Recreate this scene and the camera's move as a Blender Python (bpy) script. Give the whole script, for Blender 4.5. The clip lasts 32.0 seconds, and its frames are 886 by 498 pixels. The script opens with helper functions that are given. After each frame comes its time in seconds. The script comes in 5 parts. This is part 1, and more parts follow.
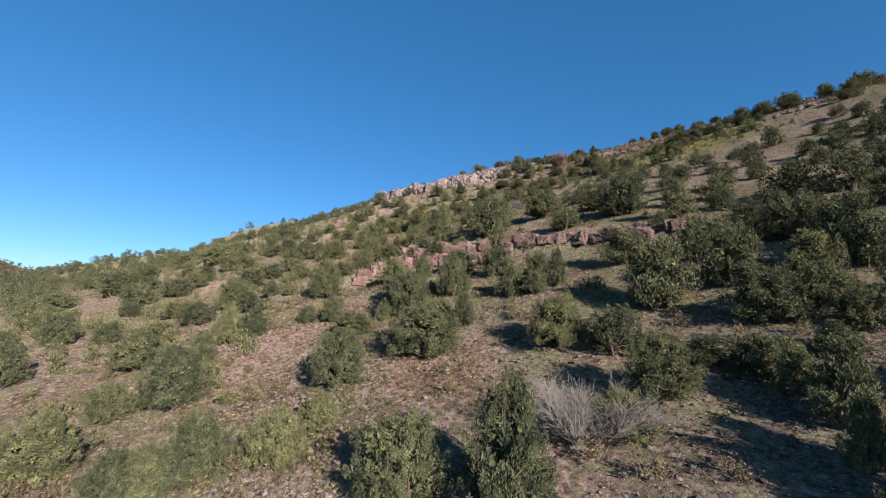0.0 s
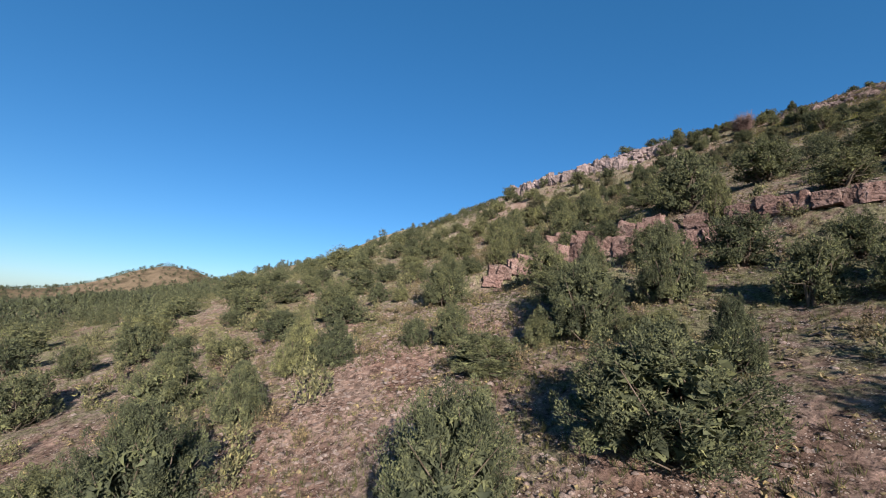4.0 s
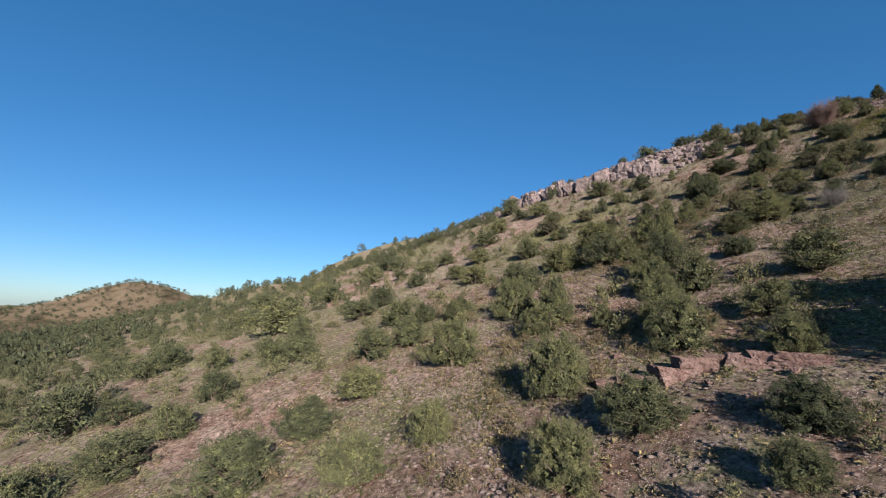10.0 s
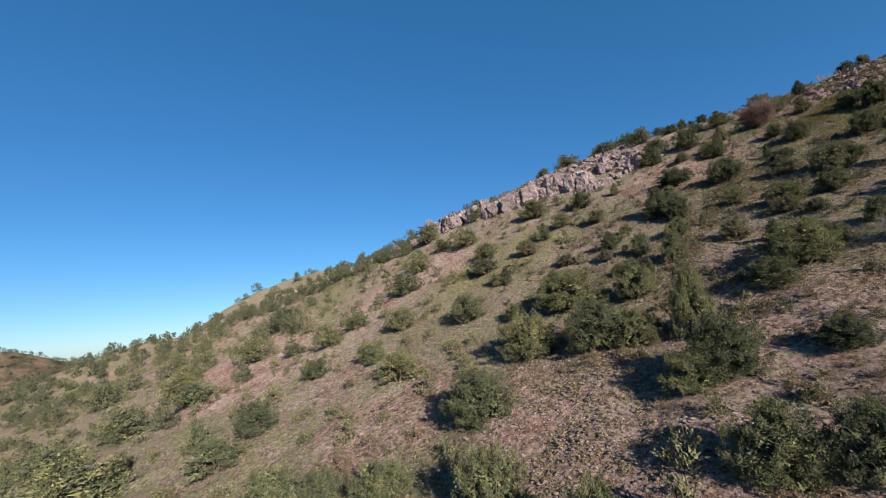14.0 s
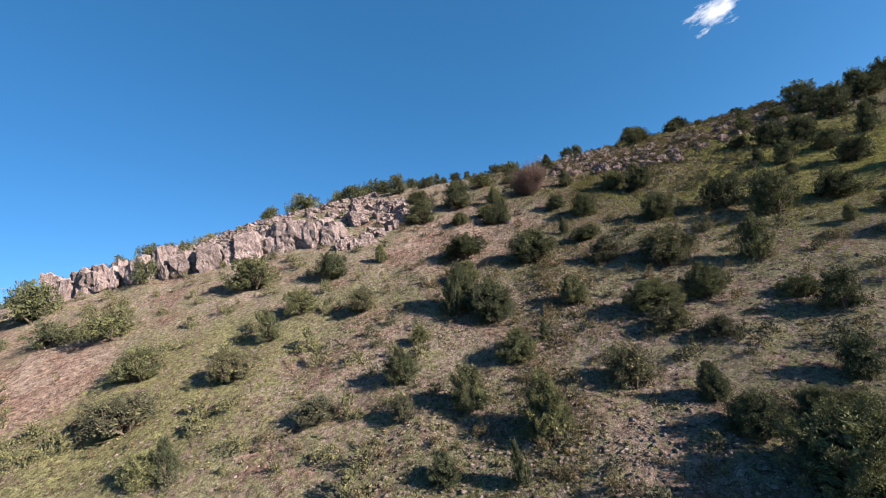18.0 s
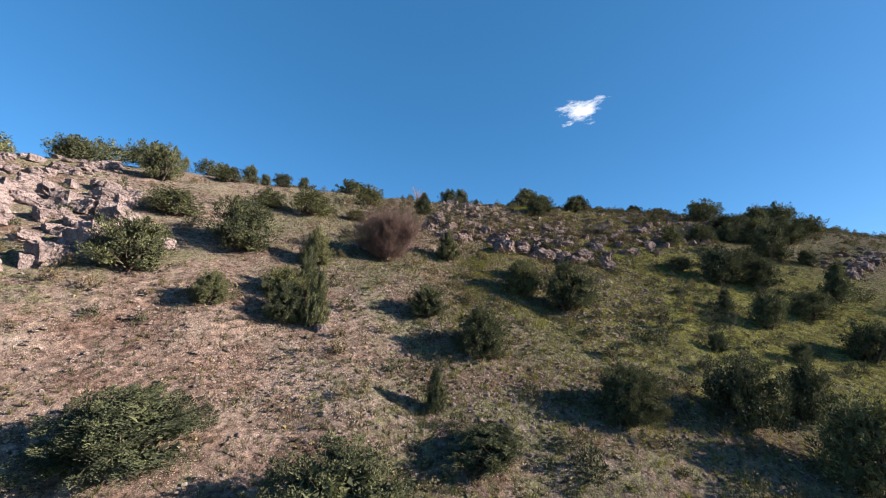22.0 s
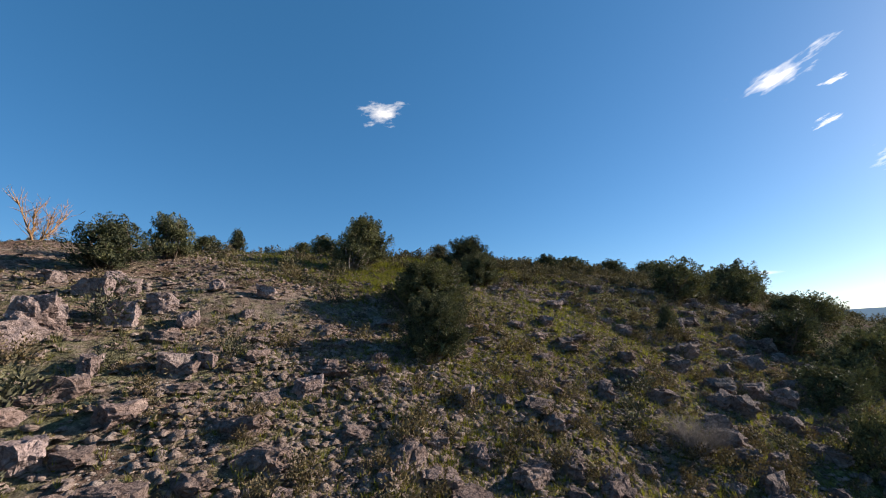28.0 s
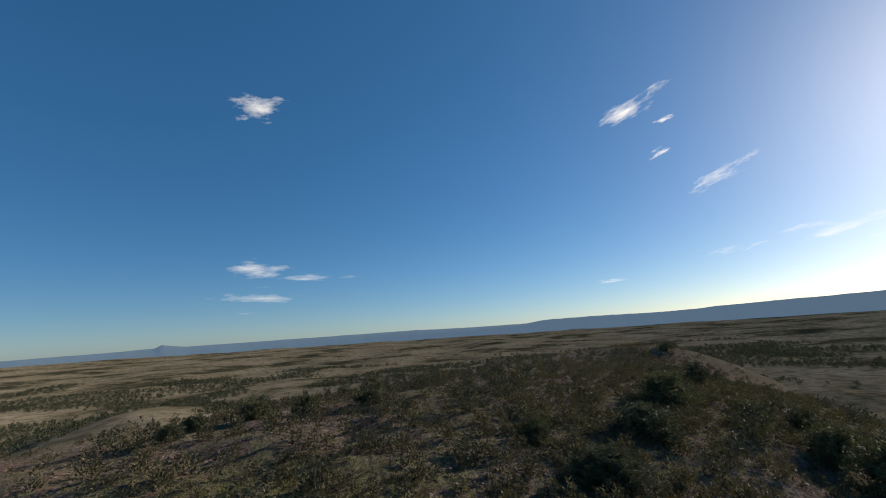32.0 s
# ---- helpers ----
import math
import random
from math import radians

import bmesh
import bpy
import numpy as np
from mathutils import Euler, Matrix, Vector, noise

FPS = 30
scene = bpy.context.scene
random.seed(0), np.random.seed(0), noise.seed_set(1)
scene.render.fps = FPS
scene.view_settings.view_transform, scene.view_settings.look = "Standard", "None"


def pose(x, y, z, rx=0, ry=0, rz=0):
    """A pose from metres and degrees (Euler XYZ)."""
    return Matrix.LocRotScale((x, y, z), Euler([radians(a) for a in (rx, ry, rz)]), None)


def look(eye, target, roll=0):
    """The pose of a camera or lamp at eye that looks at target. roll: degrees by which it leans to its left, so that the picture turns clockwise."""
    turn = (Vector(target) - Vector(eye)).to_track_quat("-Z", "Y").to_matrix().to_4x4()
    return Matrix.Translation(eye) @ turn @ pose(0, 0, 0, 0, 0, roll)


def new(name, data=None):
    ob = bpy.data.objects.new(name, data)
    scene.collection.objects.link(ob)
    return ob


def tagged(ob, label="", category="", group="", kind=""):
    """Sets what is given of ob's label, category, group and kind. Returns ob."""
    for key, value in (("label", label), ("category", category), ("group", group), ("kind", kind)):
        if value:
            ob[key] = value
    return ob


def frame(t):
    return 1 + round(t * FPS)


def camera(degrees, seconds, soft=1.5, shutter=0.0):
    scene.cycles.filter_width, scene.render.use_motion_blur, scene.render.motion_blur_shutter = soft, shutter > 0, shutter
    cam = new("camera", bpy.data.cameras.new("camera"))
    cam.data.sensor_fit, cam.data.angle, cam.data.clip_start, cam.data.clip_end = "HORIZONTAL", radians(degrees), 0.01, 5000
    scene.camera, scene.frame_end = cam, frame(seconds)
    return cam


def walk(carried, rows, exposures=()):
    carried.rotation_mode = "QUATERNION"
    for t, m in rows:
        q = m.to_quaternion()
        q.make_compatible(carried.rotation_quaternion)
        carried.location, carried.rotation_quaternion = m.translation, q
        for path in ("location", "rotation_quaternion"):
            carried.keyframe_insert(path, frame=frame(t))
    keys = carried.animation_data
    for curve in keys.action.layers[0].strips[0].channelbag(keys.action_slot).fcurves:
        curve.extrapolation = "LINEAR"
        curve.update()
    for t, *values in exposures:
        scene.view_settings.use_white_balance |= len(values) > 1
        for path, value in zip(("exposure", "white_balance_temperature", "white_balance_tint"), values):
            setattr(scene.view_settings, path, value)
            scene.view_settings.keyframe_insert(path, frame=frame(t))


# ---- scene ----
cam = camera(91.34, 32.0, soft=1.0)
PATH = [
    (0.0, pose(0.00, 0.00, 0.00, 99.02, -2.87, -0.38)),
    (0.5, pose(-0.03, 1.22, -0.11, 98.96, -3.95, 3.33)),
    (1.0, pose(-0.14, 2.70, -0.20, 98.98, -4.26, 6.20)),
    (1.5, pose(-0.37, 4.36, -0.17, 98.89, -4.76, 9.33)),
    (2.0, pose(-0.68, 6.23, -0.18, 98.82, -4.88, 12.07)),
    (2.5, pose(-1.19, 8.51, -0.18, 98.83, -3.55, 12.51)),
    (3.0, pose(-1.89, 11.23, -0.20, 98.81, -4.62, 14.84)),
    (3.5, pose(-2.63, 13.82, 0.22, 98.81, -4.03, 16.25)),
    (5.5, pose(-4.46, 21.38, 1.93, 98.76, -2.89, 16.94)),
    (6.0, pose(-5.11, 23.47, 2.56, 98.77, -3.06, 16.95)),
    (6.5, pose(-5.76, 25.74, 3.29, 98.78, -2.87, 17.06)),
    (7.0, pose(-6.52, 28.19, 4.34, 98.75, -2.79, 17.26)),
    (7.5, pose(-7.45, 31.11, 5.44, 98.80, -2.61, 17.21)),
    (8.0, pose(-8.49, 34.22, 6.60, 98.81, -0.95, 16.65)),
    (8.5, pose(-9.34, 36.84, 7.94, 98.84, -1.69, 15.82)),
    (9.0, pose(-9.78, 38.55, 9.40, 98.86, -2.54, 15.52)),
    (9.5, pose(-10.19, 40.06, 10.89, 98.90, -2.12, 15.54)),
    (10.0, pose(-10.65, 41.68, 12.24, 99.03, -2.05, 15.51)),
    (10.5, pose(-11.06, 43.35, 13.48, 99.28, -2.05, 15.74)),
    (11.0, pose(-11.66, 45.08, 15.26, 99.38, -1.58, 15.85)),
    (11.5, pose(-12.13, 47.02, 16.81, 99.47, -1.83, 15.97)),
    (12.0, pose(-12.60, 49.02, 17.98, 99.60, -2.21, 16.23)),
    (12.5, pose(-13.14, 51.26, 19.05, 99.69, -1.52, 16.11)),
    (13.0, pose(-13.79, 53.93, 19.94, 99.86, 0.66, 14.08)),
    (13.5, pose(-14.36, 56.90, 20.66, 100.09, 3.59, 9.52)),
    (15.5, pose(-14.71, 70.71, 25.36, 100.32, 5.72, -5.04)),
    (16.0, pose(-14.26, 74.37, 26.56, 100.49, 5.73, -9.12)),
    (16.5, pose(-13.60, 78.01, 27.77, 100.68, 7.16, -14.10)),
    (17.0, pose(-12.57, 81.51, 29.07, 100.83, 8.02, -19.33)),
    (17.5, pose(-11.36, 84.81, 30.46, 100.86, 9.64, -25.23)),
    (18.0, pose(-9.83, 88.03, 31.78, 100.99, 9.09, -30.43)),
    (18.5, pose(-7.95, 91.05, 33.19, 101.01, 9.73, -36.26)),
    (19.0, pose(-5.85, 93.87, 34.58, 101.12, 8.79, -41.57)),
    (19.5, pose(-3.54, 96.52, 36.09, 101.13, 8.24, -46.12)),
    (20.0, pose(-1.01, 99.01, 37.52, 101.24, 7.79, -50.40)),
    (20.5, pose(1.77, 101.24, 39.15, 101.20, 5.71, -53.23)),
    (21.0, pose(4.68, 103.45, 40.73, 101.26, 0.85, -52.98)),
    (21.5, pose(7.67, 105.82, 42.26, 101.43, -1.97, -52.65)),
    (22.0, pose(10.71, 108.22, 43.91, 101.40, -2.29, -52.68)),
    (22.5, pose(13.80, 110.68, 45.65, 101.28, -2.05, -52.76)),
    (23.0, pose(17.01, 113.23, 47.49, 100.94, -1.78, -52.73)),
    (23.5, pose(19.94, 116.14, 49.40, 100.45, -0.01, -54.15)),
    (24.0, pose(23.32, 118.78, 50.90, 100.61, 3.93, -57.54)),
    (24.5, pose(26.86, 121.34, 52.42, 100.67, 6.90, -61.71)),
    (25.0, pose(30.41, 123.57, 53.89, 100.74, 9.28, -66.33)),
    (25.5, pose(33.98, 125.40, 55.35, 100.99, 11.45, -72.05)),
    (27.5, pose(46.62, 130.57, 61.08, 101.21, 0.87, -77.23)),
    (28.0, pose(50.76, 131.74, 62.80, 101.19, 1.53, -78.70)),
    (28.5, pose(54.94, 132.86, 64.50, 101.01, 4.14, -81.66)),
    (29.0, pose(59.10, 133.89, 66.09, 101.01, 4.94, -84.09)),
    (29.5, pose(63.28, 134.63, 67.78, 101.20, 6.13, -86.65)),
    (30.0, pose(67.35, 135.17, 69.75, 101.20, 6.51, -89.67)),
    (30.5, pose(71.39, 135.47, 71.82, 101.29, 5.48, -91.58)),
    (31.0, pose(75.59, 135.66, 73.94, 101.34, 4.16, -92.49)),
    (31.5, pose(79.87, 135.80, 76.05, 101.31, 3.31, -92.95)),
    (32.0, pose(84.37, 135.86, 78.16, 101.33, 3.62, -94.03)),
]
EXPOSURES = [(0.0, 1.13, 6500, 10), (7.0, 0.96, 6500, 10), (13.0, 0.93, 6500, 10), (19.0, 1.46, 6750, 10), (22.0, 1.5, 6850, 10), (25.0, 1.46, 7100, 11), (28.0, 1.18, 7150, 11),
             (30.0, 0.75, 6950, 10), (32.0, 0.5, 6900, 10)]
walk(cam, PATH, EXPOSURES)

# ---- sky and sun ----
SUN_YAW, SUN_ELEV = -151.0, 20.5
world = bpy.data.worlds.new("sky")
scene.world = world
world.use_nodes = True
wn, wl = world.node_tree.nodes, world.node_tree.links
sky = wn.new("ShaderNodeTexSky")
sky.sky_type = "NISHITA"
sky.sun_disc = False
sky.sun_elevation = radians(SUN_ELEV)
sky.sun_rotation = radians(-SUN_YAW)
sky.altitude, sky.air_density, sky.dust_density, sky.ozone_density = 1800, 1.0, 1.75, 4.0
rich = wn.new("ShaderNodeHueSaturation")
rich.inputs["Saturation"].default_value = 1.19
wl.new(sky.outputs[0], rich.inputs["Color"])
evened = wn.new("ShaderNodeMix")
evened.data_type = "RGBA"
evened.inputs[0].default_value = 0.27
evened.inputs[7].default_value = (0.22, 1.4, 3.0, 1)
wl.new(rich.outputs[0], evened.inputs[6])
wl.new(evened.outputs[2], wn["Background"].inputs[0])
wn["Background"].inputs[1].default_value = 0.081
sun = new("sun", bpy.data.lights.new("sun", "SUN"))
sun.data.energy, sun.data.angle, sun.data.color = 5.0, radians(0.5), (1.0, 0.93, 0.86)
TO_SUN = Vector((-math.sin(radians(SUN_YAW)) * math.cos(radians(SUN_ELEV)),
                 math.cos(radians(SUN_YAW)) * math.cos(radians(SUN_ELEV)), math.sin(radians(SUN_ELEV))))
sun.matrix_world = look(TO_SUN * 300, (0, 0, 0))


# ---- materials ----
def material(name, roughness=0.9):
    m = bpy.data.materials.new(name)
    m.use_nodes = True
    nt = m.node_tree
    bsdf = nt.nodes["Principled BSDF"]
    bsdf.inputs["Roughness"].default_value = roughness
    bsdf.inputs["Specular IOR Level"].default_value = 0.1
    bsdf.inputs["Diffuse Roughness"].default_value = 0.6
    return m, nt.nodes, nt.links, bsdf


def coords(n):
    return n.new("ShaderNodeNewGeometry").outputs["Position"]


def noise_tex(n, l, vec, scale, detail=4.0, rough=0.55):
    t = n.new("ShaderNodeTexNoise")
    t.inputs["Scale"].default_value, t.inputs["Detail"].default_value, t.inputs["Roughness"].default_value = scale, detail, rough
    if vec is not None:
        l.new(vec, t.inputs["Vector"])
    return t.outputs["Fac"]


def ramp(n, l, fac, stops):
    r = n.new("ShaderNodeValToRGB")
    e = r.color_ramp.elements
    while len(e) < len(stops):
        e.new(0.5)
    for k, (p, c) in zip(e, stops):
        k.position, k.color = p, (*c, 1) if len(c) == 3 else c
    l.new(fac, r.inputs[0])
    return r.outputs[0]


def mix(n, l, fac, a, b, mode="MIX"):
    m = n.new("ShaderNodeMix")
    m.data_type, m.blend_type = "RGBA", mode
    for sock, v in ((m.inputs[0], fac), (m.inputs[6], a), (m.inputs[7], b)):
        if hasattr(v, "is_linked"):
            l.new(v, sock)
        else:
            sock.default_value = v if not isinstance(v, tuple) else (*v, 1)
    return m.outputs[2]


def bump(n, l, bsdf, height, strength, distance):
    b = n.new("ShaderNodeBump")
    b.inputs["Strength"].default_value, b.inputs["Distance"].default_value = strength, distance
    l.new(height, b.inputs["Height"])
    l.new(b.outputs[0], bsdf.inputs["Normal"])


def nmath(n, l, op, a, b=None, clamp=False):
    m = n.new("ShaderNodeMath")
    m.operation, m.use_clamp = op, clamp
    for sock, v in zip(m.inputs, (a, b)):
        if v is None:
            continue
        if hasattr(v, "is_linked"):
            l.new(v, sock)
        else:
            sock.default_value = v
    return m.outputs[0]


def spot(n, l, pos, centre, radius):
    """1 at the centre of a patch of ground, falling softly to 0 at its radius."""
    d = n.new("ShaderNodeVectorMath")
    d.operation = "DISTANCE"
    l.new(pos, d.inputs[0])
    d.inputs[1].default_value = centre
    mr = n.new("ShaderNodeMapRange")
    mr.interpolation_type = "SMOOTHSTEP"
    l.new(d.outputs["Value"], mr.inputs[0])
    mr.inputs[1].default_value, mr.inputs[2].default_value = radius, radius * 0.35
    return mr.outputs[0]


def ground_material():
    m, n, l, b = material("hillside_soil", 1.0)
    b.inputs["Specular IOR Level"].default_value = 0.0
    pos = coords(n)
    big = noise_tex(n, l, pos, 0.035, 5, 0.6)
    mid = noise_tex(n, l, pos, 0.22, 5, 0.62)
    fine = noise_tex(n, l, pos, 2.6, 7, 0.75)
    soil = ramp(n, l, mid, [(0.3, (0.178, 0.112, 0.088)), (0.48, (0.238, 0.173, 0.143)), (0.66, (0.29, 0.236, 0.20))])
    grit = ramp(n, l, fine, [(0.36, (0.28, 0.26, 0.25)), (0.47, (0.80, 0.79, 0.78)), (0.56, (1.0, 0.98, 0.96)), (0.64, (1.5, 1.46, 1.42))])
    soil = mix(n, l, 1.0, soil, grit, "MULTIPLY")
    clod = noise_tex(n, l, pos, 0.9, 5, 0.66)
    soil = mix(n, l, 1.0, soil, ramp(n, l, clod, [(0.36, (0.70, 0.67, 0.65)), (0.5, (1, 1, 1)), (0.66, (1.15, 1.14, 1.13))]), "MULTIPLY")
    # loose stones, large and small
    for scale, lo, hi, where, tint in ((5.5, 0.16, 0.26, 0.5, (0.386, 0.323, 0.281)), (2.1, 0.14, 0.2, 0.23, (0.353, 0.294, 0.260)), (11.0, 0.2, 0.32, 0.8, (0.454, 0.391, 0.344))):
        v = n.new("ShaderNodeTexVoronoi")
        v.inputs["Scale"].default_value = scale
        l.new(pos, v.inputs["Vector"])
        stone = ramp(n, l, v.outputs["Distance"], [(lo, (1, 1, 1)), (hi, (0, 0, 0))])
        rim = ramp(n, l, v.outputs["Distance"], [(lo, (1, 1, 1)), (hi + 0.04, (0.55, 0.52, 0.5)), (hi + 0.16, (1, 1, 1))])
        rare = ramp(n, l, noise_tex(n, l, pos, where, 4, 0.6), [(0.47, (0, 0, 0)), (0.56, (1, 1, 1))])
        soil = mix(n, l, rare, soil, mix(n, l, 1.0, soil, rim, "MULTIPLY"))
        soil = mix(n, l, mix(n, l, 1.0, stone, rare, "MULTIPLY"), soil, tint)
    # grass
    blade = noise_tex(n, l, pos, 9.0, 4, 0.75)
    tufts = noise_tex(n, l, pos, 1.5, 4, 0.7)
    dry = ramp(n, l, blade, [(0.34, (0.050, 0.046, 0.024)), (0.5, (0.128, 0.123, 0.069)), (0.64, (0.225, 0.203, 0.126))])
    lush = ramp(n, l, blade, [(0.34, (0.062, 0.062, 0.018)), (0.5, (0.165, 0.162, 0.048)), (0.64, (0.28, 0.25, 0.088))])
    shade = ramp(n, l, tufts, [(0.38, (0.45, 0.44, 0.40)), (0.5, (1, 1, 1)), (0.64, (1.3, 1.28, 1.2))])
    greens = nmath(n, l, "MULTIPLY", spot(n, l, pos, (90, 141, 70), 24), 0.4)
    for centre, radius in (((60, 110, 46), 27), ((-44, 55, -2), 17), ((-17, 43, -1), 8), ((1, 71, 13), 9), ((-11, 127, 32), 15)):
        greens = nmath(n, l, "ADD", greens, nmath(n, l, "MULTIPLY", spot(n, l, pos, centre, radius), 0.85 if radius > 20 else 0.3), True)
    bare = 0.0
    for centre, radius in (((-12, 30, -4), 7), ((-13, 38, -2), 7), ((-8, 41, 0), 6), ((-34, 71, 4), 10), ((-23, 76, 9), 9), ((-7, 79, 13), 10),
                           ((-11, 91, 16), 6), ((-23, 95, 15), 8), ((-47, 120, 17), 13), ((-53, 133, 20), 14), ((-31, 135, 27), 11), ((5, 91, 21), 9),
                           ((-22, 138, 32), 10), ((20, 130, 43), 12), ((44, 136, 54), 7), ((0, 26, -3), 6)):
        bare = nmath(n, l, "ADD", bare, spot(n, l, pos, centre, radius), True)
    soil = mix(n, l, nmath(n, l, "MULTIPLY", bare, 0.6), soil, mix(n, l, 1.0, soil, (1.14, 1.04, 1.0), "MULTIPLY"))
    grass = mix(n, l, 1.0, mix(n, l, greens, dry, lush), shade, "MULTIPLY")
    cover = nmath(n, l, "ADD", nmath(n, l, "MULTIPLY", big, 1.0), nmath(n, l, "MULTIPLY", mid, 0.7))
    cover = nmath(n, l, "ADD", cover, nmath(n, l, "MULTIPLY", greens, 0.30))
    cover = nmath(n, l, "ADD", cover, nmath(n, l, "MULTIPLY", nmath(n, l, "SUBTRACT", tufts, 0.5), 1.1))
    cover = nmath(n, l, "SUBTRACT", cover, nmath(n, l, "MULTIPLY", bare, 0.34))
    mask = ramp(n, l, cover, [(0.73, (0, 0, 0)), (0.95, (0.9, 0.9, 0.9))])
    col = mix(n, l, mask, soil, grass)
    # tan flats far from the hill
    far = nmath(n, l, "SUBTRACT", 1.0, spot(n, l, pos, (50, 95, 20), 360))
    woods = noise_tex(n, l, pos, 0.0042, 7, 0.66)
    plain = ramp(n, l, woods, [(0.36, (0.045, 0.044, 0.028)), (0.42, (0.08, 0.070, 0.042)), (0.475, (0.18, 0.146, 0.092)), (0.66, (0.27, 0.215, 0.145))])
    plain = mix(n, l, 1.0, plain, ramp(n, l, noise_tex(n, l, pos, 0.06, 4, 0.7), [(0.38, (0.5, 0.52, 0.5)), (0.55, (1.05, 1.05, 1.05))]), "MULTIPLY")
    plain = mix(n, l, spot(n, l, pos, (-520, 430, 10), 560), plain, mix(n, l, 1.0, plain, (0.60, 0.56, 0.58), "MULTIPLY"))
    col = mix(n, l, far, col, plain)
    # clods, litter and small plants, with their small dark shadows put into the colour
    litter_shade = noise_tex(n, l, pos, 3.4, 4, 0.72)
    col = mix(n, l, 1.0, col, ramp(n, l, litter_shade, [(0.36, (0.42, 0.42, 0.42)), (0.47, (0.95, 0.95, 0.95)), (0.56, (1.05, 1.05, 1.05)), (0.66, (1.45, 1.42, 1.38))]), "MULTIPLY")
    l.new(col, b.inputs["Base Color"])
    bump(n, l, b, mix(n, l, 0.5, fine, mix(n, l, 0.5, blade, tufts)), 1.0, 0.5)
    return m


def leaf_material(name, dark, pale, tips, glow=0.09):
    m, n, l, b = material(name, 0.75)
    ob = n.new("ShaderNodeObjectInfo").outputs["Random"]
    isl = n.new("ShaderNodeNewGeometry").outputs["Random Per Island"]
    base = ramp(n, l, ob, [(0.0, dark), (0.55, pale), (1.0, tips)])
    vary = ramp(n, l, isl, [(0.0, (0.45, 0.46, 0.45)), (0.5, (0.95, 0.95, 0.95)), (1.0, (1.75, 1.66, 1.35))])
    tone = noise_tex(n, l, n.new("ShaderNodeTexCoord").outputs["Object"], 5.5, 2, 0.5)
    base = mix(n, l, 1.0, base, ramp(n, l, tone, [(0.34, (0.58, 0.60, 0.62)), (0.5, (0.95, 0.95, 0.95)), (0.66, (1.4, 1.36, 1.22))]), "MULTIPLY")
    l.new(mix(n, l, 1.0, base, vary, "MULTIPLY"), b.inputs["Base Color"])
    tr = n.new("ShaderNodeBsdfTranslucent")
    l.new(mix(n, l, 1.0, base, (1.1, 1.12, 0.55), "MULTIPLY"), tr.inputs[0])
    sh = n.new("ShaderNodeMixShader")
    sh.inputs[0].default_value = glow
    out = n["Material Output"]
    l.new(b.outputs[0], sh.inputs[1])
    l.new(tr.outputs[0], sh.inputs[2])
    l.new(sh.outputs[0], out.inputs[0])
    return m


def bark_material(name, a, c, scale=7.0):
    m, n, l, b = material(name, 0.9)
    pos = n.new("ShaderNodeTexCoord").outputs["Object"]
    mp = n.new("ShaderNodeMapping")
    mp.inputs["Scale"].default_value = (1, 1, 0.25)
    l.new(pos, mp.inputs[0])
    f = noise_tex(n, l, mp.outputs[0], scale, 5, 0.65)
    l.new(ramp(n, l, f, [(0.3, a), (0.7, c)]), b.inputs["Base Color"])
    bump(n, l, b, f, 0.6, 0.03)
    return m


def rock_material(name, lo, hi, lichen):
    m, n, l, b = material(name, 0.9)
    pos = coords(n)
    f = noise_tex(n, l, pos, 1.4, 7, 0.68)
    g = noise_tex(n, l, pos, 8.0, 5, 0.7)
    col = ramp(n, l, f, [(0.3, lo), (0.55, hi), (0.75, lichen)])
    col = mix(n, l, 1.0, col, ramp(n, l, g, [(0.3, (0.6, 0.6, 0.6)), (0.55, (1, 1, 1)), (0.75, (1.2, 1.2, 1.2))]), "MULTIPLY")
    v = n.new("ShaderNodeTexVoronoi")
    v.feature = "DISTANCE_TO_EDGE"
    v.inputs["Scale"].default_value = 1.6
    warp = n.new("ShaderNodeVectorMath")
    warp.operation = "MULTIPLY_ADD"
    l.new(pos, warp.inputs[2])
    nt = n.new("ShaderNodeTexNoise")
    nt.inputs["Scale"].default_value = 1.8
    l.new(pos, nt.inputs["Vector"])
    l.new(nt.outputs["Color"], warp.inputs[0])
    warp.inputs[1].default_value = (0.7, 0.7, 0.7)
    l.new(warp.outputs[0], v.inputs["Vector"])
    col = mix(n, l, 1.0, col, ramp(n, l, v.outputs["Distance"], [(0.0, (0.55, 0.53, 0.52)), (0.05, (1, 1, 1))]), "MULTIPLY")
    rnd = n.new("ShaderNodeObjectInfo").outputs["Random"]
    col = mix(n, l, 1.0, col, ramp(n, l, rnd, [(0, (0.8, 0.78, 0.76)), (1, (1.15, 1.1, 1.08))]), "MULTIPLY")
    l.new(col, b.inputs["Base Color"])
    bump(n, l, b, mix(n, l, 0.4, f, g), 1.0, 0.45)
    return m


M_GROUND = ground_material()
M_LEAF = leaf_material("juniper_leaves", (0.066, 0.074, 0.046), (0.098, 0.104, 0.060), (0.132, 0.132, 0.070))
M_WOODS = leaf_material("woodland_leaves", (0.052, 0.060, 0.038), (0.075, 0.082, 0.050), (0.10, 0.104, 0.060), 0.06)
M_LEAF_GREY = leaf_material("grey_green_leaves", (0.075, 0.075, 0.054), (0.105, 0.102, 0.070), (0.125, 0.118, 0.072))
M_GRASS = leaf_material("bunch_grass", (0.080, 0.082, 0.040), (0.125, 0.120, 0.060), (0.178, 0.162, 0.088), 0.3)
M_LUSH = leaf_material("green_grass", (0.130, 0.132, 0.034), (0.185, 0.182, 0.047), (0.25, 0.232, 0.068), 0.42)
